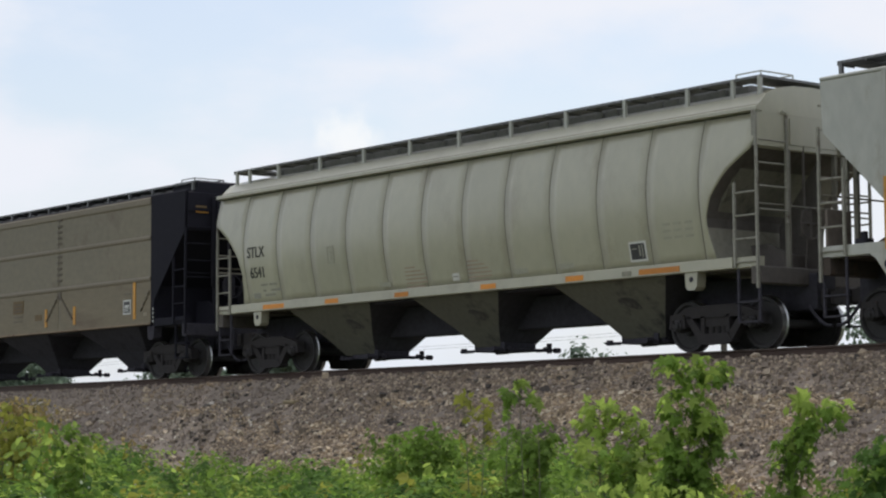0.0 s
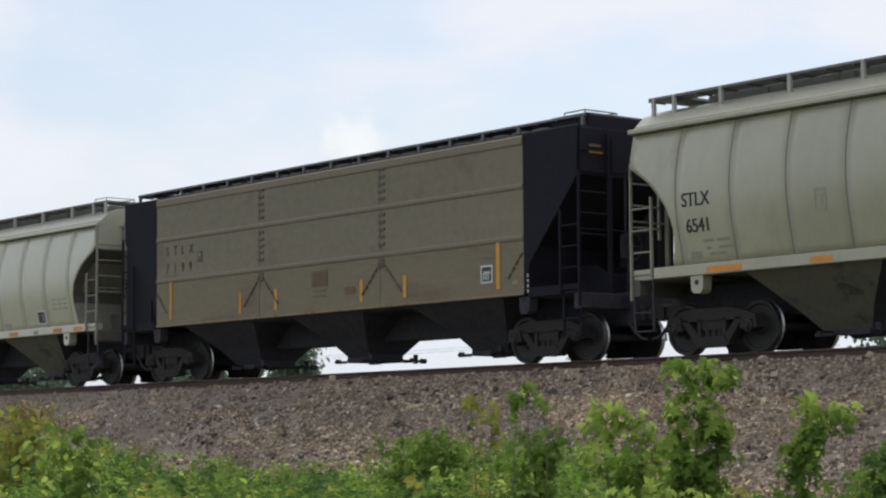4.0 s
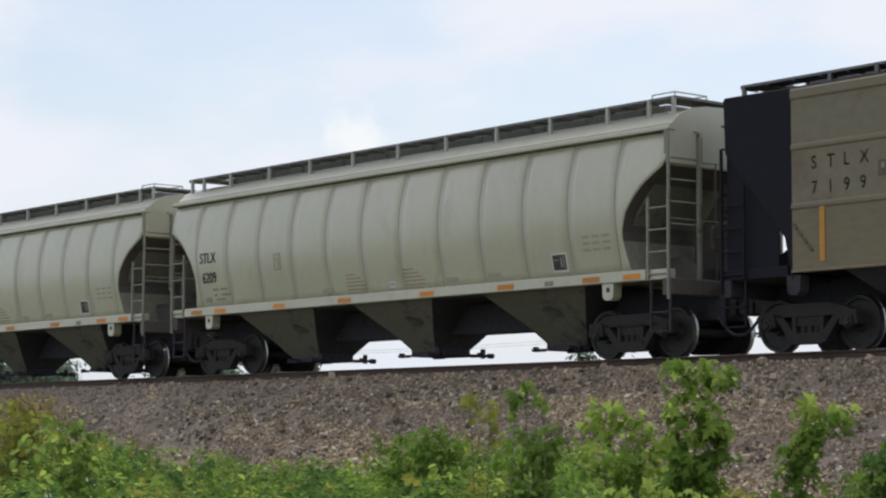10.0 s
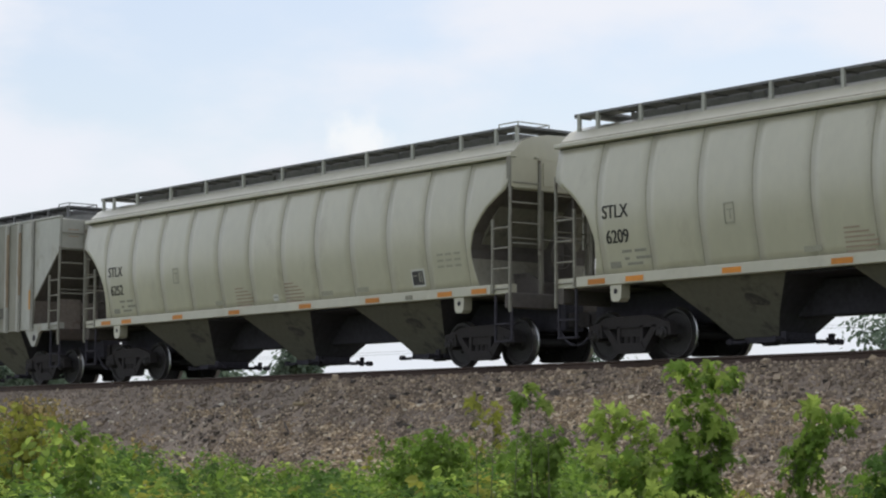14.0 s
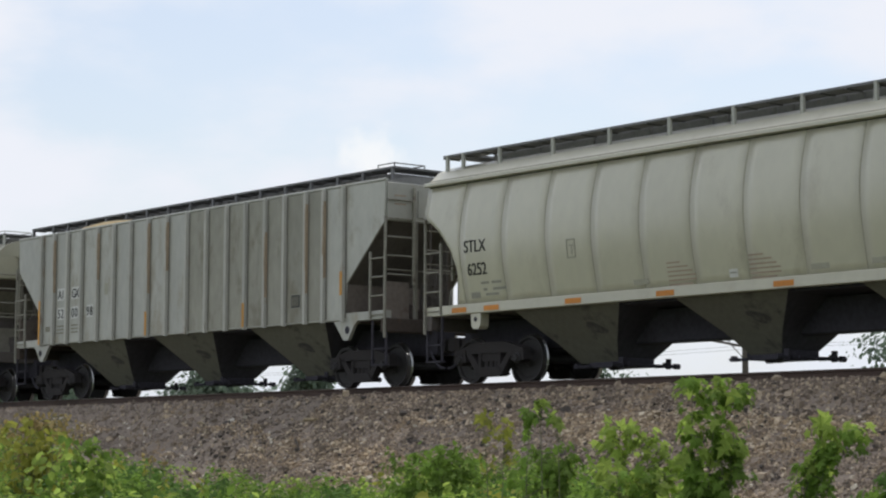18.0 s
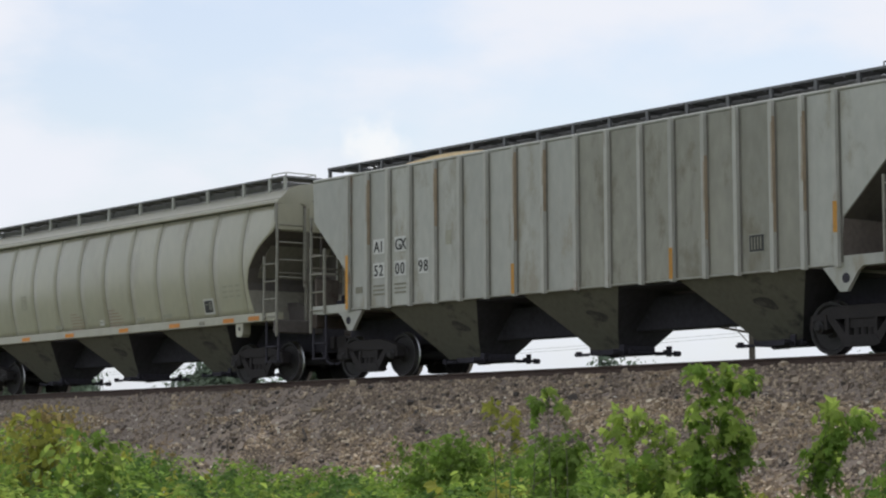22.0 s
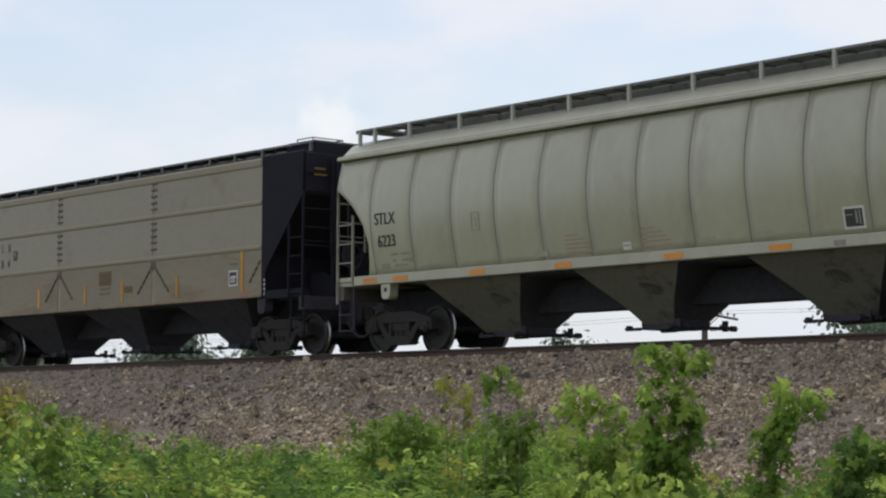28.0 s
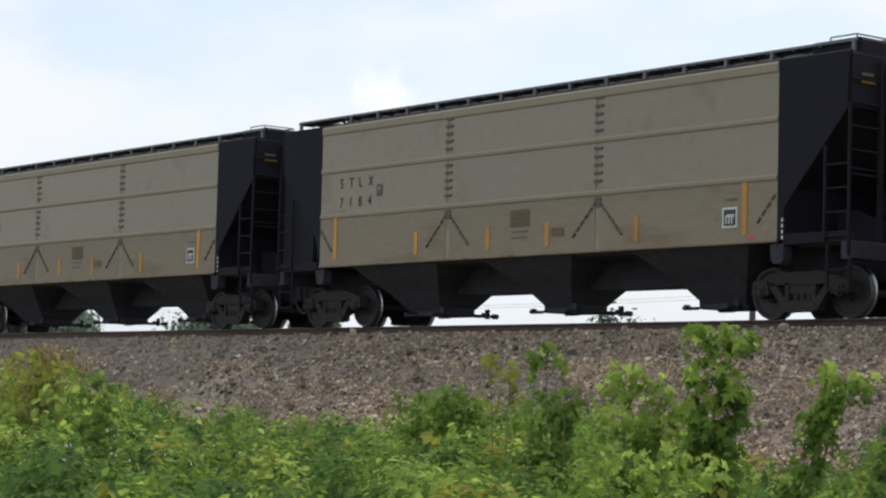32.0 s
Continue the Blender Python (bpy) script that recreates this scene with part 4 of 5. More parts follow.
    part("sealing_strip", Shape().plate([(-2.57, 4.39), (-5.1, 4.39)] + arc, -1.31, -1.27), M["seal"], car, "buckled yellowish strip along the roof edge")
    return car


def flat_car():
    car = new("hopper_car")
    tagged(car, "taupe flat-sided covered hopper car with black ends", "train car", "covered hopper cars of the train")
    part("body", Shape().plate([(-8.2, 4.34), (-8.2, 3.60), (-6.75, 2.15), (-6.75, 1.30), (6.75, 1.30), (6.75, 2.15), (8.2, 3.60), (8.2, 4.34)], -1.40, 1.40), M["black"], car)
    bands = ((1.335, 2.34), (2.46, 3.34), (3.46, 4.20))
    for side in (-1, 1):
        for z0, z1 in bands:
            for x0, x1 in ((-6.78, -2.33), (-2.19, 2.19), (2.33, 6.78)):
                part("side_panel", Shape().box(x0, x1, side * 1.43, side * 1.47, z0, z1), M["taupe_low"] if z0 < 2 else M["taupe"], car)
            for x in (-2.26, 2.26):
                part("panel_splice", Shape().box(x - 0.068, x + 0.068, side * 1.42, side * 1.46, z0, z1), M["taupe"], car)
        for z0, z1 in ((2.34, 2.46), (3.34, 3.46), (4.20, 4.40)):
            part("side_rib", Shape().across([(side * 1.43, z0), (side * 1.472, z0), (side * 1.497, z0 + 0.035), (side * 1.497, z1 - 0.035), (side * 1.472, z1), (side * 1.43, z1)], -6.78, 6.78), M["taupe_light"], car)
        part("side_sill", Shape().box(-6.78, 6.78, side * 1.38, side * 1.50, 1.285, 1.333, 0.01), M["sill_rust"], car)
        for d in (-1, 1):
            part("end_panel", Shape().plate([(d * 6.782, 1.15), (d * 6.95, 1.9), (d * 8.30, 3.45), (d * 8.34, 4.40), (d * 6.782, 4.40)], side * 1.43, side * 1.468), M["black"], car, "black-painted end of the side")
        part("end_side_plate", Shape().box(-7.15, -8.33, side * 1.37, side * 1.40, 1.252, 3.60), M["black"], car)
        part("eave", Shape().box(-8.34, 8.34, side * 1.36, side * 1.44, 4.38, 4.44, 0.02), M["black"], car)
    part("roof", Shape().across([(-1.40, 4.41), (-0.9, 4.50), (0, 4.55), (0.9, 4.50), (1.40, 4.41), (1.38, 4.35), (-1.38, 4.35)], -8.32, 8.32), M["black"], car)
    roof_gear(car, [-8.15, -6.2] + [-5.2 + 1.04 * k for k in range(11)] + [6.3, 8.15], 8.22, 4.46, 4.68, M["board"])
    top = Shape().box(7.2, 8.3, -1.1, 1.1, 4.42, 4.70, 0.05)
    part("roof_riser", top, M["black"], car)
    for d in (-1, 1):
        end_gear(car, d, (M["black"], M["black"], M["black"]), 4.40, 3.46, 1.25)
        make_truck(car, 6.97 if d > 0 else -6.81)
    hoppers(car, M["under"], 1.30, 1.38)
    for x in (-2.26, 2.26):
        for z0, n in ((2.60, 5), (3.56, 5)):
            for k in range(n):
                part("slot", Shape().box(x - 0.115, x + 0.115, -1.492, -1.455, z0 + 0.155 * k, z0 + 0.155 * k + 0.05), M["taupe_ink"], car)
        for d in (-1, 1):
            a, b = Vector((x + d * 0.04, -1.478, 2.24)), Vector((x + d * 0.72, -1.478, 1.56))
            for k in range(6):
                p, q = a.lerp(b, k / 6), a.lerp(b, (k + 0.7) / 6)
                part("slot", Shape().rod(p, q, 0.027, 6), M["taupe_ink"], car)
        part("gusset", Shape().box(x - 0.09, x + 0.09, -1.49, -1.465, 2.14, 2.32), M["taupe_ink"], car)
    for d in (-1, 1):
        a, b = Vector((d * 6.74, -1.478, 2.10)), Vector((d * 6.30, -1.478, 1.60))
        for k in range(4):
            part("slot", Shape().rod(a.lerp(b, k / 4), a.lerp(b, (k + 0.7) / 4), 0.027, 6), M["taupe_ink"], car)
    return car


def plaque(name, parent, mat, x, z, w, h, y, label=""):
    return part(name, Shape().box(x - w / 2, x + w / 2, y - 0.004, y, z - h / 2, z + h / 2), mat, parent, label)


def bars(parent, mat, x, z, widths, h, step, y):
    """Lines of small writing as plain bars."""
    for k, (a, b) in enumerate(widths):
        plaque("small_print", parent, mat, x + (a + b) / 2, z - k * step, b - a, h, y)


def skin(z):
    """The near face of the bowed side at height z, just proud of it."""
    return -(side_profile(z) + 0.004)


def tilted(ob, z):
    """Lean a plaque so that it lies on the bowed side."""
    a = math.atan2(side_profile(z + 0.1) - side_profile(z - 0.1), 0.2)
    c = Vector((0, -side_profile(z), z))
    ob.matrix_basis = Matrix.Translation(c) @ pose(0, 0, 0, math.degrees(a), 0, 0) @ Matrix.Translation(-c) @ ob.matrix_basis
    return ob


def dress_curved(car, number, oranges, dim=False):
    ink = M["faint"] if dim else M["ink"]
    tilted(letters("STLX", 0.245, ink, car, -6.98, skin(2.70), 2.575), 2.72)
    tilted(letters(number, 0.245, ink, car, -6.92, skin(2.22), 2.115), 2.22)
    for z, runs in ((1.95, ((-6.55, -6.30), (-6.22, -5.92))), (1.82, ((-6.50, -6.38), (-6.20, -5.80))), (1.72, ((-6.45, -6.05),))):
        for a, b in runs:
            tilted(plaque("small_print", car, M["faint"], (a + b) / 2, z, b - a, 0.05, skin(z)), z)
    tilted(plaque("small_print", car, M["faint"], -6.76, 1.72, 0.28, 0.12, skin(1.72)), 1.72)
    for dx, dz, w, h in ((0, 0.17, 0.24, 0.03), (0, -0.17, 0.24, 0.03), (-0.11, 0, 0.025, 0.34), (0.11, 0, 0.025, 0.34), (0.01, 0.06, 0.13, 0.025), (0.02, -0.03, 0.025, 0.16)):
        tilted(plaque("faded_stencil", car, M["ghost"], -3.80 + dx, 2.43 + dz, w, h, skin(2.43)), 2.43)
    for x in (-1.02, 0.98):
        for k in range(6):
            z = 1.98 - 0.078 * k
            w = (0.34, 0.52, 0.62, 0.70, 0.70, 0.60)[k]
            tilted(plaque("faded_stencil", car, M["faint_red"], x + w / 2 - 0.30, z, w, 0.030, skin(z)), z)
    for x, z, w in ((-2.03, 1.69, 0.38), (2.25, 1.69, 0.40), (3.55, 1.70, 0.40)):
        tilted(plaque("faded_stencil", car, M["ghost"], x, z, w, 0.10, skin(z)), z)
    for k in range(3):
        z = 2.25 - 0.12 * k
        for x in (6.28, 6.55, 6.83):
            tilted(plaque("small_print", car, M["ghost"], x, z, 0.2, 0.045, skin(z)), z)
    tilted(plaque("small_tag", car, M["white"], 0.28, 1.70, 0.20, 0.15, skin(1.70)), 1.70)
    tilted(plaque("small_print", car, M["faint"], 0.28, 1.71, 0.15, 0.025, skin(1.71) - 0.005), 1.71)
    z = 1.83
    tilted(plaque("placard", car, M["white"], 5.49, z, 0.44, 0.37, skin(z), "white-framed black notice"), z)
    tilted(plaque("placard_face", car, M["ink"], 5.49, z, 0.36, 0.29, skin(z) - 0.005), z)
    for dx, w, h in ((0.055, 0.04, 0.20), (0.125, 0.03, 0.24)):
        tilted(plaque("placard_mark", car, M["faint"], 5.49 + dx, z + 0.01, w, h, skin(z) - 0.010), z)
    tilted(plaque("placard_mark", car, M["faint"], 5.40, z + 0.05, 0.14, 0.02, skin(z) - 0.010), z)
    plaque("dark_tag", car, M["seam"], 5.2, 1.44, 0.24, 0.09, -1.503)
    for a, b in oranges:
        plaque("orange_reflector", car, M["orange"], (a + b) / 2, 1.445, b - a, 0.10, -1.504)


ORANGE_A = ((-6.49, -5.67), (-4.12, -3.64), (-1.67, -1.21), (1.09, 1.55), (3.56, 4.05), (5.52, 6.54))
ORANGE_B = ((-7.48, -7.02), (-6.47, -6.01), (-4.06, -3.61), (-1.60, -1.14), (1.24, 1.70), (3.70, 4.18), (6.14, 6.60), (7.22, 7.68))


STRIPS = {"7199": (-6.12, -3.10, -1.66, 1.55, 3.05, 6.03), "7184": (-6.2, -3.3, -0.95, 0.84, 3.32, 6.03), "7186": (-6.2, -3.3, -0.95, 0.84, 3.32, 6.03)}


def dress_flat(car, number):
    y = -1.478
    for x in STRIPS[number]:
        tall = abs(x) > 5
        part("orange_strip", Shape().box(x - 0.055, x + 0.055, -1.486, -1.472, 1.45, 2.36 if tall else 1.92), M["yellow"], car)
    start, sign = (-6.35, -4.83) if number == "7199" else (-6.08, -4.62)
    for k, ch in enumerate("STLX"):
        letters(ch, 0.22, M["taupe_ink"] if number == "7199" else M["taupe_faint"], car, start + 0.345 * k, y + 0.004, 3.00)
    for k, ch in enumerate(number):
        letters(ch, 0.22, M["taupe_ink"] if number == "7199" else M["taupe_faint"], car, start + 0.345 * k, y + 0.004, 2.58)
    plaque("dark_sign", car, M["taupe_ink"], sign, 2.88, 0.20, 0.26, y)
    plaque("dark_sign", car, M["taupe_light"], sign, 2.92, 0.07, 0.09, y - 0.005)
    plaque("brown_sign", car, M["brown"], 0.02, 2.04, 0.58, 0.34, y)
    for k in range(3):
        plaque("small_print", car, M["taupe_ink"], 0.02, 2.12 - 0.09 * k, 0.46, 0.03, y - 0.005)
    plaque("faded_stencil", car, M["brown"], 1.14, 1.72, 0.36, 0.16, y)
    for k in range(2):
        plaque("faded_stencil", car, M["taupe_faint"], 0.02, 1.78 - 0.12 * k, 0.5, 0.035, y)
    plaque("placard", car, M["white"], 5.68, 1.76, 0.36, 0.36, y, "white-framed black notice")
    plaque("placard_face", car, M["ink"], 5.68, 1.76, 0.28, 0.28, y - 0.005)
    plaque("placard_mark", car, M["white"], 5.70, 1.79, 0.2, 0.05, y - 0.010)
    for k in range(3):
        plaque("placard_mark", car, M["white"], 5.60 + 0.07 * k, 1.72, 0.03, 0.14, y - 0.010)
    plaque("small_tag", car, M["taupe_light"], 6.54, 1.55, 0.16, 0.08, y)
    plaque("small_print", car, M["taupe_faint"], 5.70, 2.08, 0.30, 0.04, y)
    if number == "7184":
        plaque("red_tag", car, M["red"], 6.20, 1.40, 0.20, 0.06, y, "small faded red reflector")
    for k in range(4):
        plaque("small_print", car, M["white"], 6.90, 1.36 + 0.10 * k, 0.035, 0.06, -1.470)
    for k in range(2):
        e = Shape().box(8.376, 8.382, -1.20, -0.85 - 0.05 * k, 3.90 + 0.12 * k, 3.95 + 0.12 * k)
        part("small_print", e, M["brown"] if k else M["yellow"], car)


def dress_ribbed(car, bold):
    y = -1.464
    if bold:
        words = (("A I", -5.88, 2.74), ("G X", -5.13, 2.74), ("5 2", -5.88, 2.23), ("0 0", -5.13, 2.23), ("9 8", -4.33, 2.23))
        for text, x, z in words:
            plaque("white_patch", car, M["white"], x, z, 0.40 if text != "9 8" else 0.34, 0.32, y, "white patch behind the lettering")
            for ch, dx in zip(text.split(), (-0.175, 0.005)):
                letters(ch, 0.24, M["ink"], car, x + dx + (0.05 if ch == "I" else 0.0), y - 0.004, z - 0.12)
    for x in (-5.88, -5.13):
        for k in range(3):
            plaque("small_print", car, M["seam"], x, 1.9 - 0.09 * k, 0.4, 0.04, y)
    plaque("small_print", car, M["seam"], -6.6, 1.85, 0.25, 0.14, y)
    plaque("notice_frame", car, M["faint"], 5.03, 1.95, 0.38, 0.33, y)
    plaque("notice_face", car, M["ink"], 5.03, 1.95, 0.33, 0.28, y - 0.005)
    for k in range(4):
        plaque("notice_mark", car, M["seam"], 4.92 + 0.07 * k, 1.95, 0.03, 0.22, y - 0.010)
    plaque("faded_stencil", car, M["ghost"], -3.5, 2.75, 0.2, 0.3, y)


curved, ribbed, flat = curved_car(), ribbed_car(), flat_car()
TRAIN = [(29.8, "ribbed", ""), (11.66, "curved", "6541"), (-6.50, "flat", "7199"), (-24.56, "curved", "6209"), (-42.66, "curved", "6252"),
         (-60.80, "ribbed", "520098"), (-78.92, "curved", "6223"), (-96.95, "flat", "7184"), (-114.85, "flat", "7186")]
templates = {"curved": curved, "ribbed": ribbed, "flat": flat}
used = set()
for centre, kind, number in TRAIN:
    here = pose(centre + travelled(0.0), TRACK_Y, RAIL_Z)
    if kind in used:
        car = copy_thing(templates[kind], here)
    else:
        car = templates[kind]
        car.matrix_basis = here
    CARS.append((car, centre, kind, number))
    used.add(kind)
for car, centre, kind, number in CARS:
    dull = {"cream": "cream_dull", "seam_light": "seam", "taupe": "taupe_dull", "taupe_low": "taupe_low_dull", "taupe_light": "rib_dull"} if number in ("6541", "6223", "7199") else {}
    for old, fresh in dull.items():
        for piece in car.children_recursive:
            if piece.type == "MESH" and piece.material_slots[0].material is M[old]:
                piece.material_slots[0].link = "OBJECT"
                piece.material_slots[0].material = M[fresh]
    if number == "7199":
        tagged(car, "dirty brown flat-sided covered hopper car with black ends", "train car", "covered hopper cars of the train")
for car, centre, kind, number in CARS:
    if kind == "curved":
        dress_curved(car, number, ORANGE_A if number == "6541" else ORANGE_B)
    elif kind == "flat":
        dress_flat(car, number)
    else:
        dress_ribbed(car, number != "")


# ---- ground, embankment and line ----
def grid_sheet(name, xs, ys, height, mat, label, category):
    vs = [(x, y, height(x, y)) for y in ys for x in xs]
    nx = len(xs)
    fs = [(j * nx + i, j * nx + i + 1, (j + 1) * nx + i + 1, (j + 1) * nx + i) for j in range(len(ys) - 1) for i in range(nx - 1)]
    me = bpy.data.meshes.new(name)
    me.from_pydata(vs, [], fs)
    me.materials.append(mat)
    for p in me.polygons:
        p.use_smooth = True
    return tagged(new(name, me), label, category, kind="structure")


BED_Z = RAIL_Z - 0.21


def bank_z(y, x=0.0):
    """Height of the embankment: flat bed, stone shoulder and slope down to the field."""
    d = abs(y - TRACK_Y)
    wob = 0.20 * noise.noise((x * 0.45 + y * 0.3, y * 0.5, 3.0)) + 0.11 * noise.noise((x * 1.2 + y * 0.8, y * 1.3, 9.0)) + 0.05 * noise.noise((x * 2.7, y * 2.4, 2.0))
    if d < 1.55:
        return BED_Z
    return max(0.0, BED_Z - (d - 1.55) * 0.60 + wob * min(1.0, (d - 1.55) * 1.5))


def ground_z(x, y):
    return 0.06 * noise.noise((x * 0.2, y * 0.2, 1.0)) if abs(x) < 120 and abs(y) < 120 else 0.0


far_steps = [-2500, -1200, -600, -300, -180, -120]
gx = far_steps + [-100 + 4 * k for k in range(36)] + [80, 180, 600, 2500]
gy = [-2500, -600, -180, -60] + [-20 + 4 * k for k in range(31)] + [130, 180, 300, 600, 1200, 2500]
grid_sheet("ground", gx, gy, lambda x, y: ground_z(x, y) - 0.02, M["plant_dirt"], "flat weedy field reaching the horizon", "ground")
bx = [-170, -120, -80] + [-62 + 0.35 * k for k in range(155)] + [0, 40, 90, 140]
by = [TRACK_Y - 6.8 + 0.25 * k for k in range(22)] + [TRACK_Y - 1.3, TRACK_Y, TRACK_Y + 1.3] + [TRACK_Y + 1.5 + 0.75 * k for k in range(8)]
grid_sheet("embankment", bx, by, lambda x, y: bank_z(y, x), M["bank"], "grey and tan stone ballast embankment under the rails", "embankment")


grid_sheet("track_bed", [-170, -120, -80, -60, -40, -20, 0, 40, 90, 140], [TRACK_Y - 1.5, TRACK_Y - 0.5, TRACK_Y + 0.5, TRACK_Y + 1.5], lambda x, y: BED_Z + 0.004, M["oily"], "dark oily ballast between the rails", "track bed")


def stones(name, count, x0, x1, seed, size, mat="stone", y0=1.35, y1=5.65, label="loose grey-brown ballast stones on the slope"):
    """Loose ballast: irregular eight-cornered stones bedded in the slope."""
    rng = np.random.default_rng(seed)
    xs = rng.uniform(x0, x1, count)
    ys = TRACK_Y - y0 - (y1 - y0) * rng.uniform(0, 1, count) ** 1.1
    if mat == "tan":
        keep = np.array([noise.noise((x * 0.38 + y * 0.5, y * 0.9, 5.0)) > 0.02 for x, y in zip(xs, ys)])
        xs, ys = xs[keep], ys[keep]
        count = len(xs)
    zs = np.array([bank_z(y, x) for x, y in zip(xs, ys)])
    r = size * rng.lognormal(0, 0.35, count)
    corner = np.array([(a, b, c) for a in (-1, 1) for b in (-1, 1) for c in (-1, 1)], float)
    v = corner[None] * rng.uniform(0.45, 1.0, (count, 8, 3)) * (r[:, None, None] * rng.uniform(0.6, 1.1, (count, 1, 3)))
    ang = rng.uniform(0, 2 * np.pi, count)
    c, s = np.cos(ang)[:, None], np.sin(ang)[:, None]
    x, y, z = v[..., 0].copy(), v[..., 1].copy(), v[..., 2].copy()
    tilt = rng.uniform(-0.6, 0.6, count)[:, None]
    x, z = x * np.cos(tilt) - z * np.sin(tilt), x * np.sin(tilt) + z * np.cos(tilt)
    v[..., 0], v[..., 1], v[..., 2] = x * c - y * s, x * s + y * c, z
    v += np.stack([xs, ys, zs + 0.25 * r], -1)[:, None]
    face = np.array([(0, 1, 3, 2), (4, 6, 7, 5), (0, 4, 5, 1), (2, 3, 7, 6), (0, 2, 6, 4), (1, 5, 7, 3)])
    f = (face[None] + 8 * np.arange(count)[:, None, None]).reshape(-1, 4)
    me = bpy.data.meshes.new(name)
    me.from_pydata(v.reshape(-1, 3).tolist(), [], f.tolist())
    me.materials.append(M[mat])
    return tagged(new(name, me), label, "ballast", kind="stuff")


stones("ballast_stones", 46000, -37, -17, 5, 0.022)
stones("fine_ballast", 26000, -58, -36.5, 7, 0.016, "fine_stone", label="fine grey-brown ballast on the slope")
stones("tan_stones", 30000, -35, -17, 15, 0.027, "tan", 2.5, 5.2, "tan and buff stones spilled down the slope")
stones("buff_stones", 9000, -54, -35, 16, 0.024, "tan", 2.6, 4.6, "buff stones in patches on the slope")
stones("coarse_stones", 2600, -46, -17, 6, 0.040)
stones("bleached_stones", 700, -56, -17, 21, 0.030, "pale_stone", 2.2, 5.2, "bleached pale stones scattered over the slope")
stones("sooty_stones", 500, -40, -17, 22, 0.040, "dark_stone", 1.6, 4.6, "sooty dark stones scattered over the slope")

log = Shape().rod((-36.72, 25.50, 2.40), (-36.40, 25.56, 2.40), 0.045, 7, 0.038).rod((-36.40, 25.56, 2.40), (-36.30, 25.62, 2.43), 0.020, 6, 0.012)
tagged(new("broken_log", log.mesh("broken_log", M["dry"])), "short bleached broken log lying on the ballast", "log")
rng = random.Random(8)
for k in range(16):
    x, y = rng.uniform(-54, -20), TRACK_Y - rng.uniform(2.2, 4.2)
    a, b = rng.uniform(-0.5, 0.5), rng.uniform(0.25, 0.6)
    q = Vector((math.cos(a), math.sin(a), 0)) * b
    p0, p1 = Vector((x, y, bank_z(y, x) + 0.05)), Vector((x + q.x, y + q.y, bank_z(y + q.y, x + q.x) + 0.05))
    st = Shape().rod(p0, p0.lerp(p1, 0.5) + Vector((0, 0, 0.03)), 0.022, 6).rod(p0.lerp(p1, 0.5) + Vector((0, 0, 0.03)), p1, 0.022, 6, 0.012)
    tagged(new("dead_stick", st.mesh("dead_stick", M["dry"] if k % 2 else M["sleeper"])), "short weathered stick lying on the ballast", "stick", "sticks on the bank")

for name, side in (("near_rail", -1), ("far_rail", 1)):
    yr = TRACK_Y + side * 0.7525
    web = Shape().across([(yr - 0.075, RAIL_Z - 0.18), (yr - 0.075, RAIL_Z - 0.165), (yr - 0.012, RAIL_Z - 0.14), (yr - 0.010, RAIL_Z - 0.05), (yr - 0.036, RAIL_Z - 0.038), (yr - 0.036, RAIL_Z - 0.008), (yr - 0.028, RAIL_Z - 0.002),
                          (yr + 0.028, RAIL_Z - 0.002), (yr + 0.036, RAIL_Z - 0.008), (yr + 0.036, RAIL_Z - 0.038), (yr + 0.010, RAIL_Z - 0.05), (yr + 0.012, RAIL_Z - 0.14), (yr + 0.075, RAIL_Z - 0.165), (yr + 0.075, RAIL_Z - 0.18)], -170, 140)
    ra = tagged(new("rail", web.mesh("rail", M["rail"])), "rust-brown steel rail with a worn bright head", "rail", "rails of the line")
    part("rail_head", Shape().box(-170, 140, yr - 0.027, yr + 0.027, RAIL_Z - 0.002, RAIL_Z), M["railtop"], ra)
tie_me = Shape().box(-0.11, 0.11, -1.3, 1.3, -0.17, 0, 0.012).mesh("sleeper", M["sleeper"])
plate_me = Shape().box(-0.10, 0.10, -0.16, 0.16, 0.0, 0.012).box(-0.09, -0.06, -0.14, -0.07, 0.012, 0.05).box(0.06, 0.09, 0.07, 0.14, 0.012, 0.05).mesh("tie_plate", M["rail"])
for k in range(120):
    tie = tagged(new("sleeper", tie_me), "dark creosoted timber sleeper bedded in the ballast", "sleeper", "sleepers of the line")
    tie.matrix_basis = pose(-70 + 0.52 * k, TRACK_Y, RAIL_Z - 0.192)
    for s in (-1, 1):
        part("tie_plate", plate_me, None, tie, at=pose(0, s * 0.7525, 0))


# ---- plants ----
OVAL = [(0, 0, 0), (0.30, 0.5, 0.05), (0.42, 0, -0.04), (0.30, -0.5, 0.05), (0.72, 0.33, 0.0), (0.72, -0.33, 0.0), (1.0, 0, -0.12)]
OVAL_FACES = [(0, 2, 1), (0, 3, 2), (1, 2, 4), (2, 3, 5), (2, 6, 4), (2, 5, 6)]
LOBED = [(0.28, 0, 0.03), (0.0, 0.0, 0.0), (0.02, 0.34, -0.05), (0.26, 0.22, 0.02), (0.50, 0.52, -0.08), (0.56, 0.20, 0.02), (1.0, 0.0, -0.16), (0.56, -0.20, 0.02), (0.50, -0.52, -0.08), (0.26, -0.22, 0.02), (0.02, -0.34, -0.05)]
LOBED_FACES = [(0, k, k + 1) for k in range(1, 10)] + [(0, 10, 1)]


def unit(v):
    return v / np.maximum(1e-6, np.linalg.norm(v, axis=-1, keepdims=True))


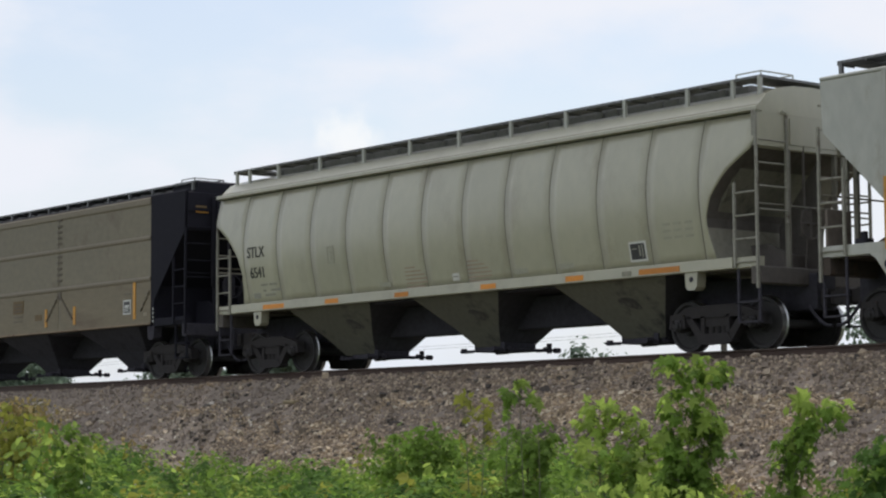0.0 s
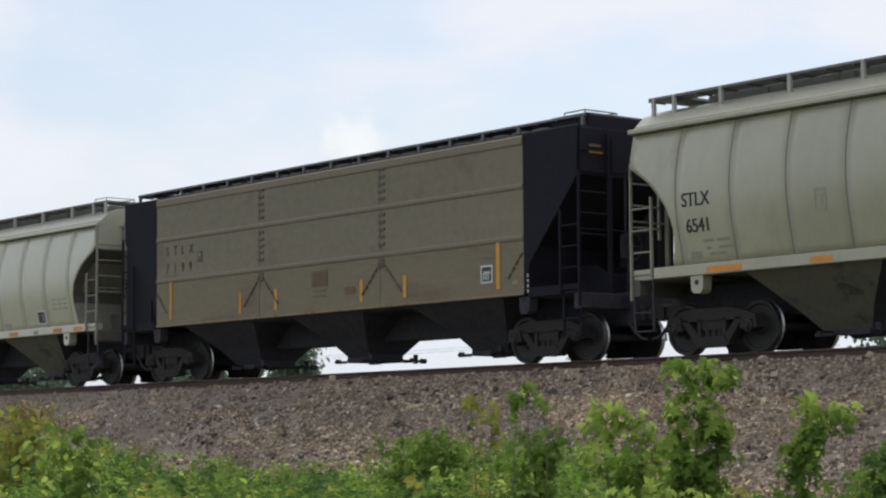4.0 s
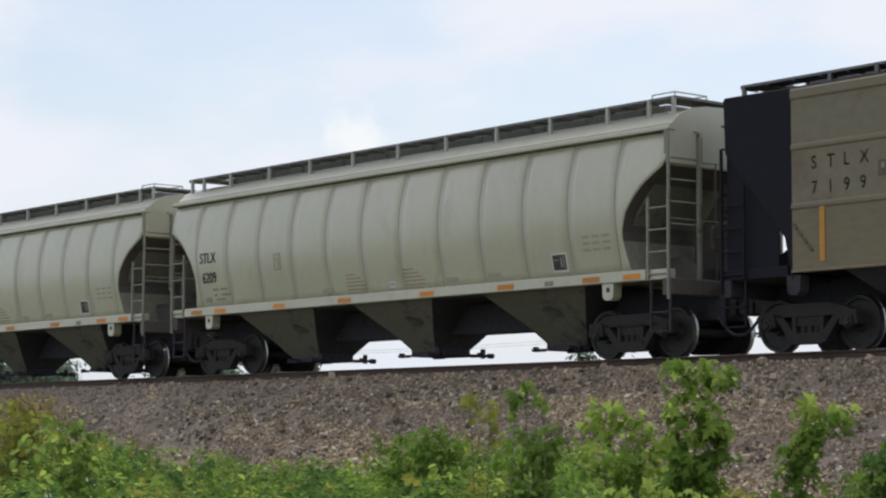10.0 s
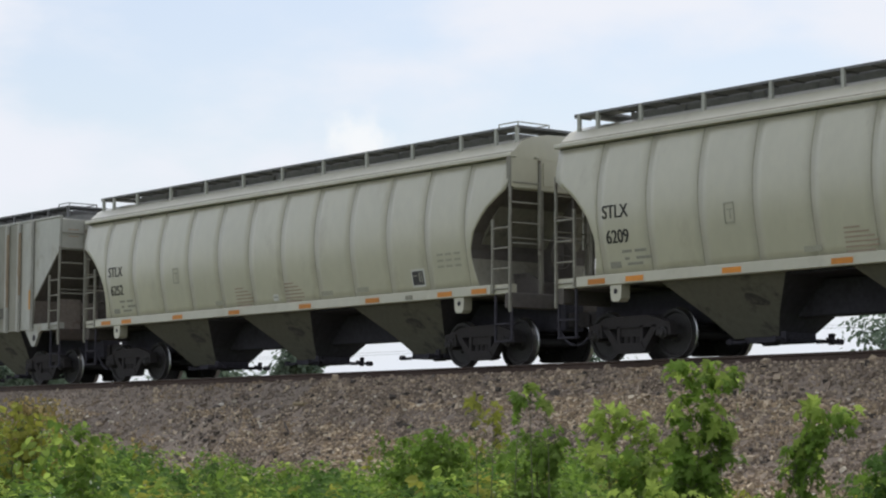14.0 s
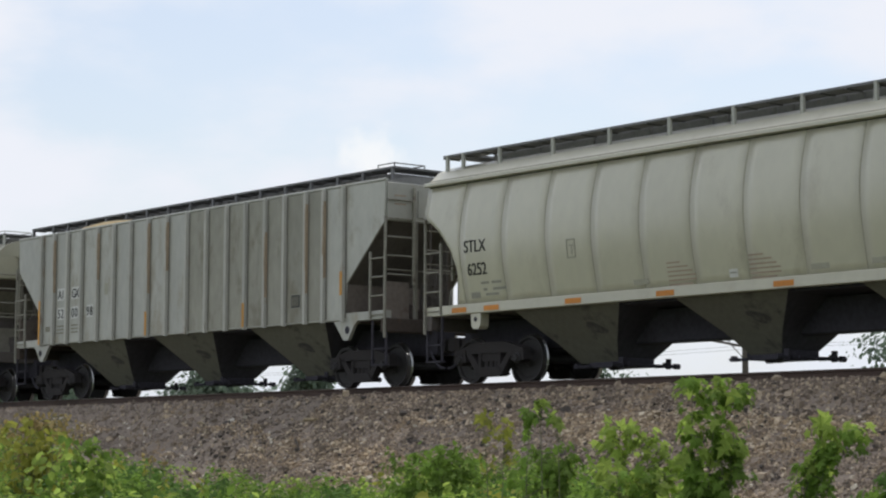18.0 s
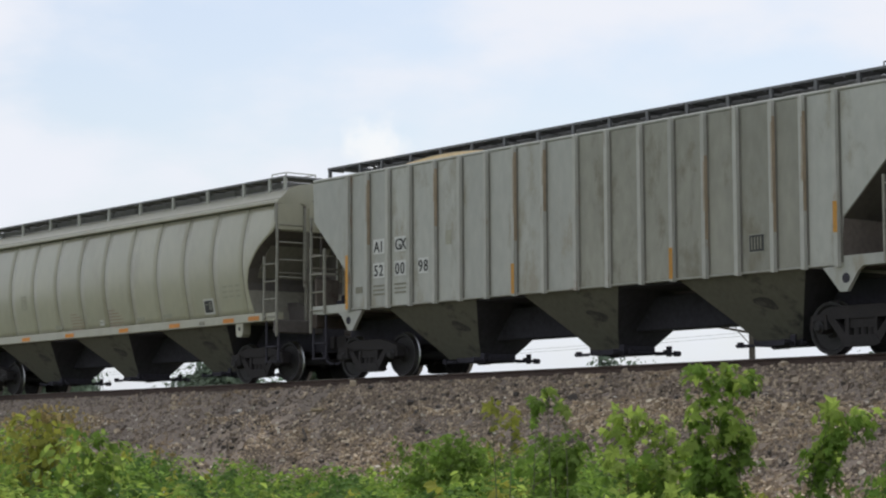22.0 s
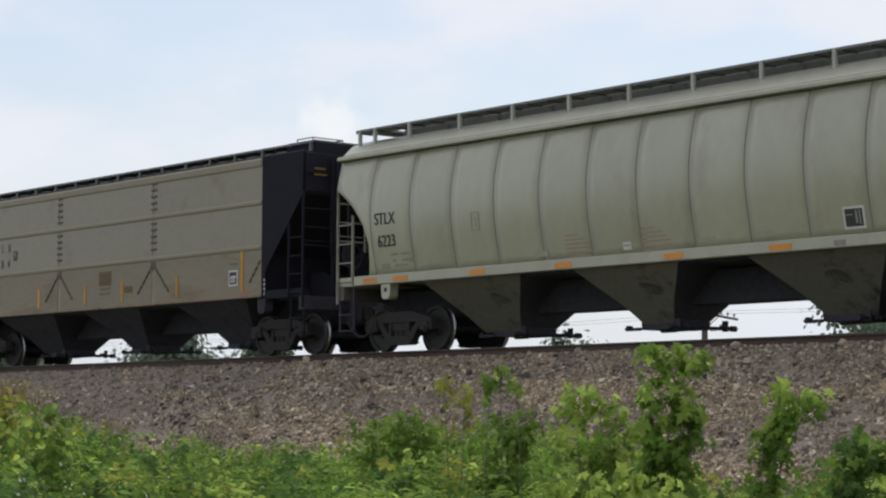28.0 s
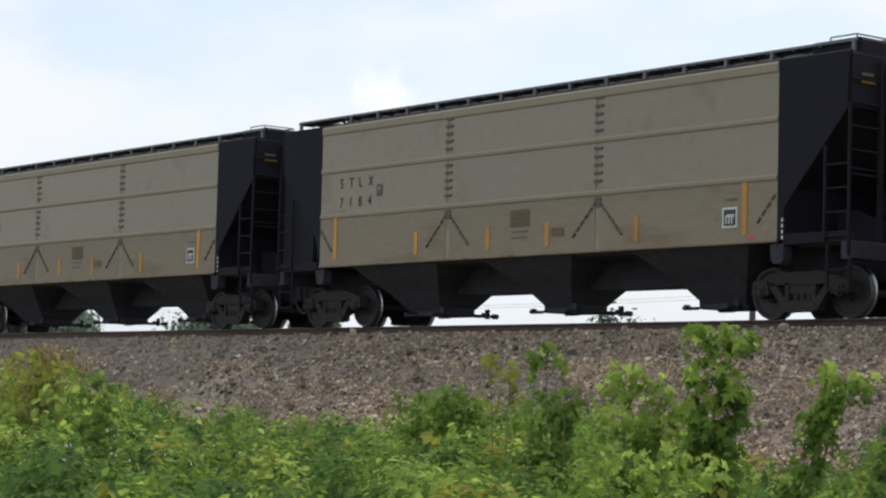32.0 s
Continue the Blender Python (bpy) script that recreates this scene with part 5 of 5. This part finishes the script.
def leaves(root, out, size, seed, wide=0.75, jitter=0.45, lobed=False, up=0.55):
    """Vertices and faces of folded leaves at root, their faces turned outwards and up, their tips hanging outwards."""
    rng = np.random.default_rng(seed)
    n = len(root)
    r = size * np.clip(rng.lognormal(0, 0.3, n), 0.5, 1.5)
    face = unit(out + np.array([0, 0, up]) + rng.normal(0, jitter, (n, 3)))
    tip = out * np.array([1, 1, 0.2]) + np.array([0, 0, -0.35]) + rng.normal(0, 0.7, (n, 3))
    tip = unit(tip - face * (tip * face).sum(-1, keepdims=True))
    side = np.cross(face, tip)
    base = np.array(LOBED if lobed else OVAL, float) * np.array([1, 1.0 if lobed else wide, 1])
    v = (base[None, :, 0, None] * tip[:, None] + base[None, :, 1, None] * side[:, None] + base[None, :, 2, None] * face[:, None]) * r[:, None, None] + root[:, None]
    faces = LOBED_FACES if lobed else OVAL_FACES
    f = (np.array(faces)[None] + len(base) * np.arange(n)[:, None, None]).reshape(-1, 3)
    return v.reshape(-1, 3), f


def foliage(name, sets, mat, parent=None, label="", category="", kind=""):
    vs, fs, k = [], [], 0
    for v, f in sets:
        vs.append(v), fs.append(f + k)
        k += len(v)
    me = bpy.data.meshes.new(name)
    me.from_pydata(np.concatenate(vs).tolist(), [], np.concatenate(fs).tolist())
    me.materials.append(mat)
    ob = new(name, me)
    if parent:
        ob.parent = parent
    return tagged(ob, label, category, kind=kind)


# the undergrowth's crest against the bank: bearing and rise from the eye
TOP_LINE = [(72, 0.3), (66, 0.5), (63.5, 0.42), (62.4, 0.80), (61.5, 0.40), (60.7, 0.22), (60.2, -0.05), (59.2, 0.02), (58.4, -0.42), (57.5, -0.30), (56.3, -0.82), (55.2, -0.48), (53.4, -0.54), (52.5, -0.38),
            (51.4, 0.32), (49.9, -0.15), (48.6, 0.20), (47.6, -0.20), (46.0, -0.38), (45.0, -0.5), (43.2, -1.35), (41.5, -1.68), (40.5, -1.25), (39.6, -0.60), (36, -0.3), (30, -0.3)]
FOOT_Y = TRACK_Y - 5.2


def top_rise(b):
    """Rise of the undergrowth's crest, by bearing."""
    for (b1, e1), (b0, e0) in zip(TOP_LINE, TOP_LINE[1:]):
        if b >= b0:
            return e0 + (e1 - e0) * (b - b0) / (b1 - b0)
    return -0.3


def canopy(b, far, lim):
    """Height of the undergrowth's top: crest before the bank, falling towards the eye, in hummocks."""
    crest = 1.6 + math.tan(radians(top_rise(b))) * lim
    near = 0.86
    t = min(1, max(0, (far - 10) / (lim - 10)))
    h = near + (crest - near) * t ** 0.8
    p = Vector((b * 0.35, far * 0.30, 0))
    return h + 0.24 * noise.noise(p * 1.6) * (1 - 0.8 * t) + 0.12 * noise.noise(p * 4.3) * (1 - 0.6 * t)


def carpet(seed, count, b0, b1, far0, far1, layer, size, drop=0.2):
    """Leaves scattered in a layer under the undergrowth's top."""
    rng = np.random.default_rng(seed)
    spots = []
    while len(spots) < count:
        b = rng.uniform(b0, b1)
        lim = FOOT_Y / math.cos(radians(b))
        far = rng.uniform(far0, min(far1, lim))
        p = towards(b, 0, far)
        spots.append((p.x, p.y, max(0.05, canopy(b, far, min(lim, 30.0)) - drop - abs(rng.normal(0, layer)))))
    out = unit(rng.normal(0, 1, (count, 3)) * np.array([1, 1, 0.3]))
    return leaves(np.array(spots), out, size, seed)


def hue_at(x, y, b, far):
    """Which kind of weed grows there: 0 deep green, 1 bright green, 2 pale, 3 yellowing."""
    hue = 1.1 * noise.noise((x * 0.55, y * 0.55, 4.0)) + 0.5 * noise.noise((x * 1.7, y * 1.7, 8.0))
    # bias by bearing: darker kinds imitate shadow near left, brighter ones lit tops mid-way
    hue += 0.42 if b > 60.8 and far > 16 else -0.42 if b > 54 and far < 17 else 0.10 if 48.5 < b < 53.5 else -0.35 if b < 43.2 and far < 17 else 0.0
    return 0 if hue < -0.18 else 1 if hue < 0.26 else 2 if hue < 0.52 else 3


def clumps(seed, count, far0, far1, rad0, rad1, per):
    """Mounds of weed standing on the undergrowth: (x, y, top, radius, leaves, kind)."""
    rng = random.Random(seed)
    out = []
    for k in range(count):
        b = rng.uniform(35.5, 68)
        lim = FOOT_Y / math.cos(radians(b))
        far = far0 + (min(far1, lim) - far0) * rng.random()
        r = rad0 + (rad1 - rad0) * rng.random() ** 1.6
        p = towards(b, 0, far)
        top = canopy(b, far, min(lim, 30.0)) + rng.uniform(-0.26, 0.10) * (1.0 if far < lim - 4 else 0.7)
        kind = hue_at(p.x, p.y, b, far) if rng.random() > 0.18 else rng.choice((0, 1, 1, 2))
        out.append((p.x, p.y, top, r, int(per * (r / rad1) ** 2), kind))
    return out


def mound_leaves(mounds, keep, size, seed):
    rng = np.random.default_rng(seed)
    roots, outs = [], []
    for x, y, top, rad, m, kind in mounds:
        if kind != keep or m < 4:
            continue
        u, w = rng.uniform(0, 2 * np.pi, m), rng.uniform(0, 1, m) ** 0.55
        lump = 1 + 0.22 * np.sin(3 * u + x * 9) * w + 0.12 * np.sin(5 * u + y * 7) * w
        tall = 1.55 * rad
        ring = np.stack([np.cos(u) * w, np.sin(u) * w, np.sqrt(np.maximum(0, 1 - w * w))], -1)
        deep = rng.uniform(0.72, 1.05, m) * lump
        roots.append(ring * np.stack([rad * deep, rad * deep, tall * deep], -1) + np.array([x, y, top - tall]))
        outs.append(ring)
    if not roots:
        return []
    return [leaves(np.concatenate(roots), np.concatenate(outs), size, seed + 7)]


def sprigs(seed, count, far0, far1, keep, size):
    """Single upright shoots above the mounds, a few leaves each."""
    rng = random.Random(seed)
    roots, outs = [], []
    for k in range(count):
        b = rng.uniform(36, 67)
        lim = FOOT_Y / math.cos(radians(b))
        far = far0 + (min(far1, lim - 0.6) - far0) * rng.random()
        p = towards(b, 0, far)
        z = canopy(b, far, min(lim, 30.0)) - 0.06
        tall, lean = rng.uniform(0.06, 0.20), Vector((rng.gauss(0, 0.25), rng.gauss(0, 0.25), 1))
        mine = rng.random()
        if (0 if mine < 0.2 else 1 if mine < 0.55 else 2 if mine < 0.85 else 3) != keep:
            continue
        for j in range(7):
            a = rng.uniform(0, 6.28)
            o = Vector((math.cos(a), math.sin(a), 0.4))
            roots.append(Vector((p.x, p.y, z)) + lean * tall * (j / 6) + o * 0.012)
            outs.append(o)
    return [leaves(np.array([tuple(v) for v in roots]), np.array([tuple(v) for v in outs]), size, seed + keep)]


KINDS = (("undergrowth_dark", "leaf_dark", "deep green vines among the weeds"), ("undergrowth", "leaf", "dense bright green weeds and vines at the foot of the bank"),
         ("undergrowth_pale", "leaf_pale", "pale young weeds in rounded tufts"), ("undergrowth_yellow", "leaf_yellow", "yellowing weeds in rounded tufts"))
NEAR_MOUNDS = clumps(11, 330, 9.5, 17.5, 0.14, 0.46, 420)
FAR_MOUNDS = clumps(12, 460, 16, 33, 0.18, 0.62, 470)
for k, (name, mat, label) in enumerate(KINDS):
    sets = mound_leaves(NEAR_MOUNDS, k, 0.057, 20 + k) + mound_leaves(FAR_MOUNDS, k, 0.060, 30 + k) + sprigs(41, 260, 10, 30, k, 0.075)
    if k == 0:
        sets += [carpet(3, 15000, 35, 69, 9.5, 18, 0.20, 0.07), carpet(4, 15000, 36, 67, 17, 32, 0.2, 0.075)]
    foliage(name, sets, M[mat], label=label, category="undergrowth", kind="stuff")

foliage("wildflowers", [carpet(9, 60, 57.0, 63.0, 12, 18, 0.02, 0.020, -0.06), carpet(10, 14, 44, 50, 13, 16, 0.02, 0.02, -0.06)], M["flower"], label="tiny white wildflowers scattered over the weeds", category="wildflowers", kind="stuff")

shrub_seed = [40]


def shrub(tips, far, foot_bearing, label, size=0.10, mat="leaf_pale", body="leaf", girth=0.2, count=300, tip_leaves=26, lobed=True, low=0.35, bow=0.0):
    """A young shrub: a stem to each tip (bearing, rise), side twigs, a leafy body and a spray of larger young leaves at each tip."""
    seed = shrub_seed[0]
    shrub_seed[0] += 1
    rng, nrng = random.Random(seed), np.random.default_rng(seed)
    foot = towards(foot_bearing, 0, far)
    foot.z = 0.0
    ob = new("shrub")
    ob.matrix_basis = Matrix.Translation(foot)
    tagged(ob, label, "shrub", "shrubs at the foot of the embankment")
    wood, twigs, sprays = Shape(), [], []
    for bearing, rise in tips:
        end = towards(bearing, rise, far) - foot + Vector((rng.gauss(0, 0.03), rng.gauss(0, 0.06), 0))
        arc = Vector((rng.uniform(-1, 1), rng.uniform(-1, 1), 0)) * 0.06 + Vector((0, 0, bow))
        pts = [end * (k / 8) + arc * math.sin(math.pi * k / 8) for k in range(9)]
        for k in range(8):
            wood.rod(pts[k], pts[k + 1], 0.011 * (1 - k / 9.5), 5, 0.011 * (1 - (k + 1) / 9.5))
        for k in range(24):
            t = rng.uniform(low, 1.0)
            i = min(7, int(t * 8))
            p = pts[i].lerp(pts[i + 1], t * 8 - i)
            a = rng.uniform(0, 2 * math.pi)
            q = p + Vector((math.cos(a), math.sin(a), rng.uniform(0.1, 0.7))) * girth * rng.uniform(0.45, 1.1) * (1.1 - 0.35 * t)
            wood.rod(p, q, 0.004, 4, 0.002)
            twigs.append((p, q))
        sprays.append(pts[8])
    part("stem", wood, M["stem"], ob)
    i = nrng.integers(0, len(twigs), count)
    a, b = np.array([tuple(p) for p, q in twigs])[i], np.array([tuple(q) for p, q in twigs])[i]
    roots = a + (b - a) * nrng.uniform(0.3, 1.05, count)[:, None] + nrng.normal(0, 0.02, (count, 3))
    foliage("crown", [leaves(roots, unit((b - a) * np.array([1, 1, 0.4])), size * 0.78, seed, lobed=lobed, jitter=0.5)], M[body], ob, kind="stuff")
    roots, outs = [], []
    for p in sprays:
        for k in range(tip_leaves):
            u, w = rng.uniform(0, 2 * math.pi), rng.uniform(0.2, 1.0)
            o = Vector((math.cos(u), math.sin(u), rng.uniform(-0.2, 0.5)))
            roots.append(tuple(p + Vector((o.x * w, o.y * w, rng.uniform(-0.9, 0.25))) * girth * 0.75))
            outs.append(tuple(o))
    if tip_leaves:
        foliage("young_leaves", [leaves(np.array(roots), np.array(outs), size, seed + 300, lobed=lobed, jitter=0.35)], M[mat], ob, "pale young leaves at the tips", kind="stuff")
    return ob


shrub([(44.6, 2.10), (43.45, 1.95), (44.0, 2.20), (44.5, 1.2), (43.7, 1.0), (44.6, 0.4), (43.6, 0.3), (44.2, -0.2)], 15.0, 44.1, "tall leafy green sapling in front of the stone bank", 0.092, girth=0.16, count=1050, tip_leaves=13, low=0.45)
shrub([(41.2, 0.90), (40.5, 0.95), (40.9, 0.65), (41.4, 0.2), (41.8, -0.3)], 15.4, 43.2, "leaning green sapling in front of the stone bank", 0.092, body="leaf", girth=0.15, count=560, tip_leaves=14)
shrub([(46.6, 0.85), (46.2, 0.80), (45.7, 0.45), (45.25, 0.05), (46.9, 0.55)], 16.2, 46.3, "pale green shrub with drooping leaves", 0.098, "leaf_pale", "leaf_pale", girth=0.18, count=190, tip_leaves=15, low=0.6, bow=0.10)
shrub([(46.2, -0.25), (45.5, -0.35), (46.9, -0.2)], 15.8, 46.2, "green shrub with broad leaves among the weeds", 0.10, "leaf_pale", "leaf", girth=0.26, count=320, tip_leaves=16)
shrub([(48.85, 1.60), (48.45, 1.10)], 16.0, 48.6, "single upright shoot with bright leaves", 0.09, girth=0.06, count=10, tip_leaves=9, low=0.9)
shrub([(49.24, 1.30)], 16.1, 49.0, "thin upright shoot with one green tuft", 0.10, "leaf", "leaf", girth=0.08, count=6, tip_leaves=12, low=0.9)
shrub([(50.3, 1.12), (50.0, 0.95)], 18.0, 50.3, "thin shrub with yellowing leaves", 0.09, "leaf_yellow", "leaf_yellow", girth=0.14, count=26, tip_leaves=9, low=0.75)
shrub([(48.6, 0.30), (48.2, 0.10), (49.1, 0.15), (48.7, -0.1), (49.5, -0.1), (47.9, -0.25)], 16.3, 48.7, "leafy green shrub standing among the weeds", 0.080, "leaf", "leaf", girth=0.26, count=560, tip_leaves=14)
shrub([(51.4, 0.25), (52.0, 0.0), (50.9, 0.1), (51.6, -0.2), (52.5, -0.3), (50.4, -0.1)], 19.0, 51.5, "bright green bushy shrub with fine leaves", 0.055, "leaf", "leaf", girth=0.36, count=2600, tip_leaves=40, lobed=False)
shrub([(62.9, 0.75), (62.3, 0.80), (61.9, 0.45), (63.4, 0.5), (62.6, 0.2)], 19.0, 62.6, "yellow-green bushy shrub at the foot of the bank", 0.080, "leaf_yellow", "leaf_yellow", girth=0.30, count=620, tip_leaves=18, lobed=False)
shrub([(61.3, 0.30), (60.7, 0.12), (61.8, 0.1), (61.0, -0.2)], 17.5, 61.2, "bushy green shrub at the foot of the bank", 0.080, "leaf_pale", "leaf", girth=0.28, count=560, tip_leaves=18, lobed=False)
shrub([(39.3, -0.55), (38.8, -0.3), (39.9, -1.0), (38.3, -0.2)], 15.0, 39.0, "deep green bushy shrub among the weeds", 0.09, "leaf", "leaf_dark", girth=0.28, count=620, tip_leaves=16)
shrub([(62.4, 1.10), (61.9, 1.10), (62.9, 1.02), (61.5, 0.85), (62.1, 0.95), (63.3, 0.9), (62.65, 1.0)], 19.6, 62.2, "dry brown seed heads above the green weeds", 0.045, "leaf_dry", "leaf_dry", girth=0.20, count=420, tip_leaves=30, lobed=False, low=0.7)
shrub([(59.3, 0.06), (59.1, 0.0), (59.45, -0.05), (58.9, -0.15)], 24.0, 59.2, "grey dead stalks standing among the weeds", 0.05, "leaf_dry", "leaf_dry", girth=0.08, count=30, tip_leaves=6, lobed=False)
shrub([(47.3, -1.35), (46.4, -1.5), (45.4, -1.45), (44.6, -1.55)], 14.0, 46.0, "yellow-green broad-leaved weed among the vines", 0.10, "leaf_pale", "leaf_pale", girth=0.22, count=160, tip_leaves=16)


# ---- beyond the line: pole, wires, low trees ----
def far_tree(bearing, far, height, width, seed):
    rng = random.Random(seed)
    ob = new("tree")
    p = towards(bearing, 0, far)
    ob.matrix_basis = pose(p.x, p.y, 0)
    tagged(ob, "low dark green tree in the field beyond the line", "tree", "low trees beyond the line")
    trunk = Shape().rod((0, 0, 0), (0, 0, height * 0.5), 0.12, 7, 0.07)
    clumps = []
    for k in range(14):
        a = rng.uniform(0, 6.28)
        q = Vector((math.cos(a) * width * rng.uniform(0.1, 0.42), math.sin(a) * width * rng.uniform(0.1, 0.42), height * rng.uniform(0.5, 0.92)))
        trunk.rod((0, 0, height * rng.uniform(0.2, 0.45)), q, 0.05, 5, 0.015)
        clumps.append(q)
    part("trunk", trunk, M["timber"], ob)
    cl = np.array([tuple(q) for q in clumps])

    r = np.random.default_rng(seed)
    off = r.normal(0, 1, (4800, 3))
    roots = cl[r.integers(0, len(cl), len(off))] + off * np.array([width * 0.12, width * 0.12, height * 0.065])
    foliage("crown", [leaves(roots, unit(off), 0.16, seed)], M["leaf_far"], ob, kind="stuff")
    return ob


for i, (b, far, h, w) in enumerate([(39.0, 62, 5.25, 4.4), (37.6, 66, 5.6, 4.0), (46.75, 66, 4.45, 1.5), (55.2, 64, 4.85, 2.0), (57.8, 66, 4.8, 2.6), (62.4, 72, 4.6, 3.0), (64.4, 74, 4.7, 5.0), (56.5, 80, 4.2, 4.0), (61.9, 84, 4.6, 3.0), (58.3, 82, 4.4, 3.0), (35.5, 70, 5.4, 5.0)]):
    far_tree(b, far, h, w, 70 + i)

POLE = towards(43.25, 0, 86)
pole = new("utility_pole")
pole.matrix_basis = pose(POLE.x, POLE.y, 0)
tagged(pole, "weathered grey timber utility pole with a cross-arm", "utility pole")
part("pole_shaft", Shape().rod((0, 0, 0), (0, 0, 7.2), 0.16, 12, 0.12), M["timber"], pole)
arm = Shape()
adir = Vector((0.715, 0.672, -0.19)).normalized()
ac = Vector((0, 0, 6.16))
arm.rod(ac - adir * 1.72, ac + adir * 1.38, 0.055, 6)
arm.rod(ac + adir * 0.6, Vector((0, 0, 5.5)), 0.02, 5)
arm.rod(ac - adir * 0.6, Vector((0, 0, 5.6)), 0.02, 5)
part("cross_arm", arm, M["timber"], pole)
for k in (-1.6, -1.1, -0.65, 0.42, 0.68, 0.95, 1.22):
    q = ac + adir * k
    part("insulator", Shape().rod(q, q + Vector((0, 0, 0.13)), 0.02, 6).rod(q + Vector((0, 0, 0.11)), q + Vector((0, 0, 0.22)), 0.055, 8, 0.035), M["wire"], pole)
for k in (-1.6, 0.68, 1.22):
    q = Vector((POLE.x, POLE.y, 0)) + ac + adir * k + Vector((0, 0, 0.22))
    w = Shape()
    along = Vector((1, 0.02, 0))
    pts = [q + along * (x) + Vector((0, 0, -0.25 * (1 - ((abs(x) % 45) / 22.5 - 1) ** 2))) for x in [-90 + 7.5 * j for j in range(25)]]
    for a, b in zip(pts, pts[1:]):
        w.rod(a, b, 0.0065, 4)
    tagged(new("overhead_wire", w.mesh("overhead_wire", M["wire"])), "thin grey overhead wire strung from the pole", "wire", "wires on the pole")


# ---- what moves ----
def motions():
    times = [0, 4, 8, 12, 16, 20, 24, 28, 32]
    steps = [0.2 * k for k in range(161)]
    for car, centre, kind, number in CARS:
        walk(car, [(t, pose(centre + travelled(t), TRACK_Y, RAIL_Z)) for t in times])
        for truck in [c for c in car.children if c.name.startswith("truck")]:
            for k, wheels in enumerate(c for c in truck.children if c.name.startswith("wheelset")):
                x = wheels.matrix_basis.translation.x
                walk(wheels, [(t, pose(x, 0, 0.455, 0, math.degrees((travelled(t) - travelled(0)) / 0.455) + 23 * k, 0)) for t in steps])


motions()
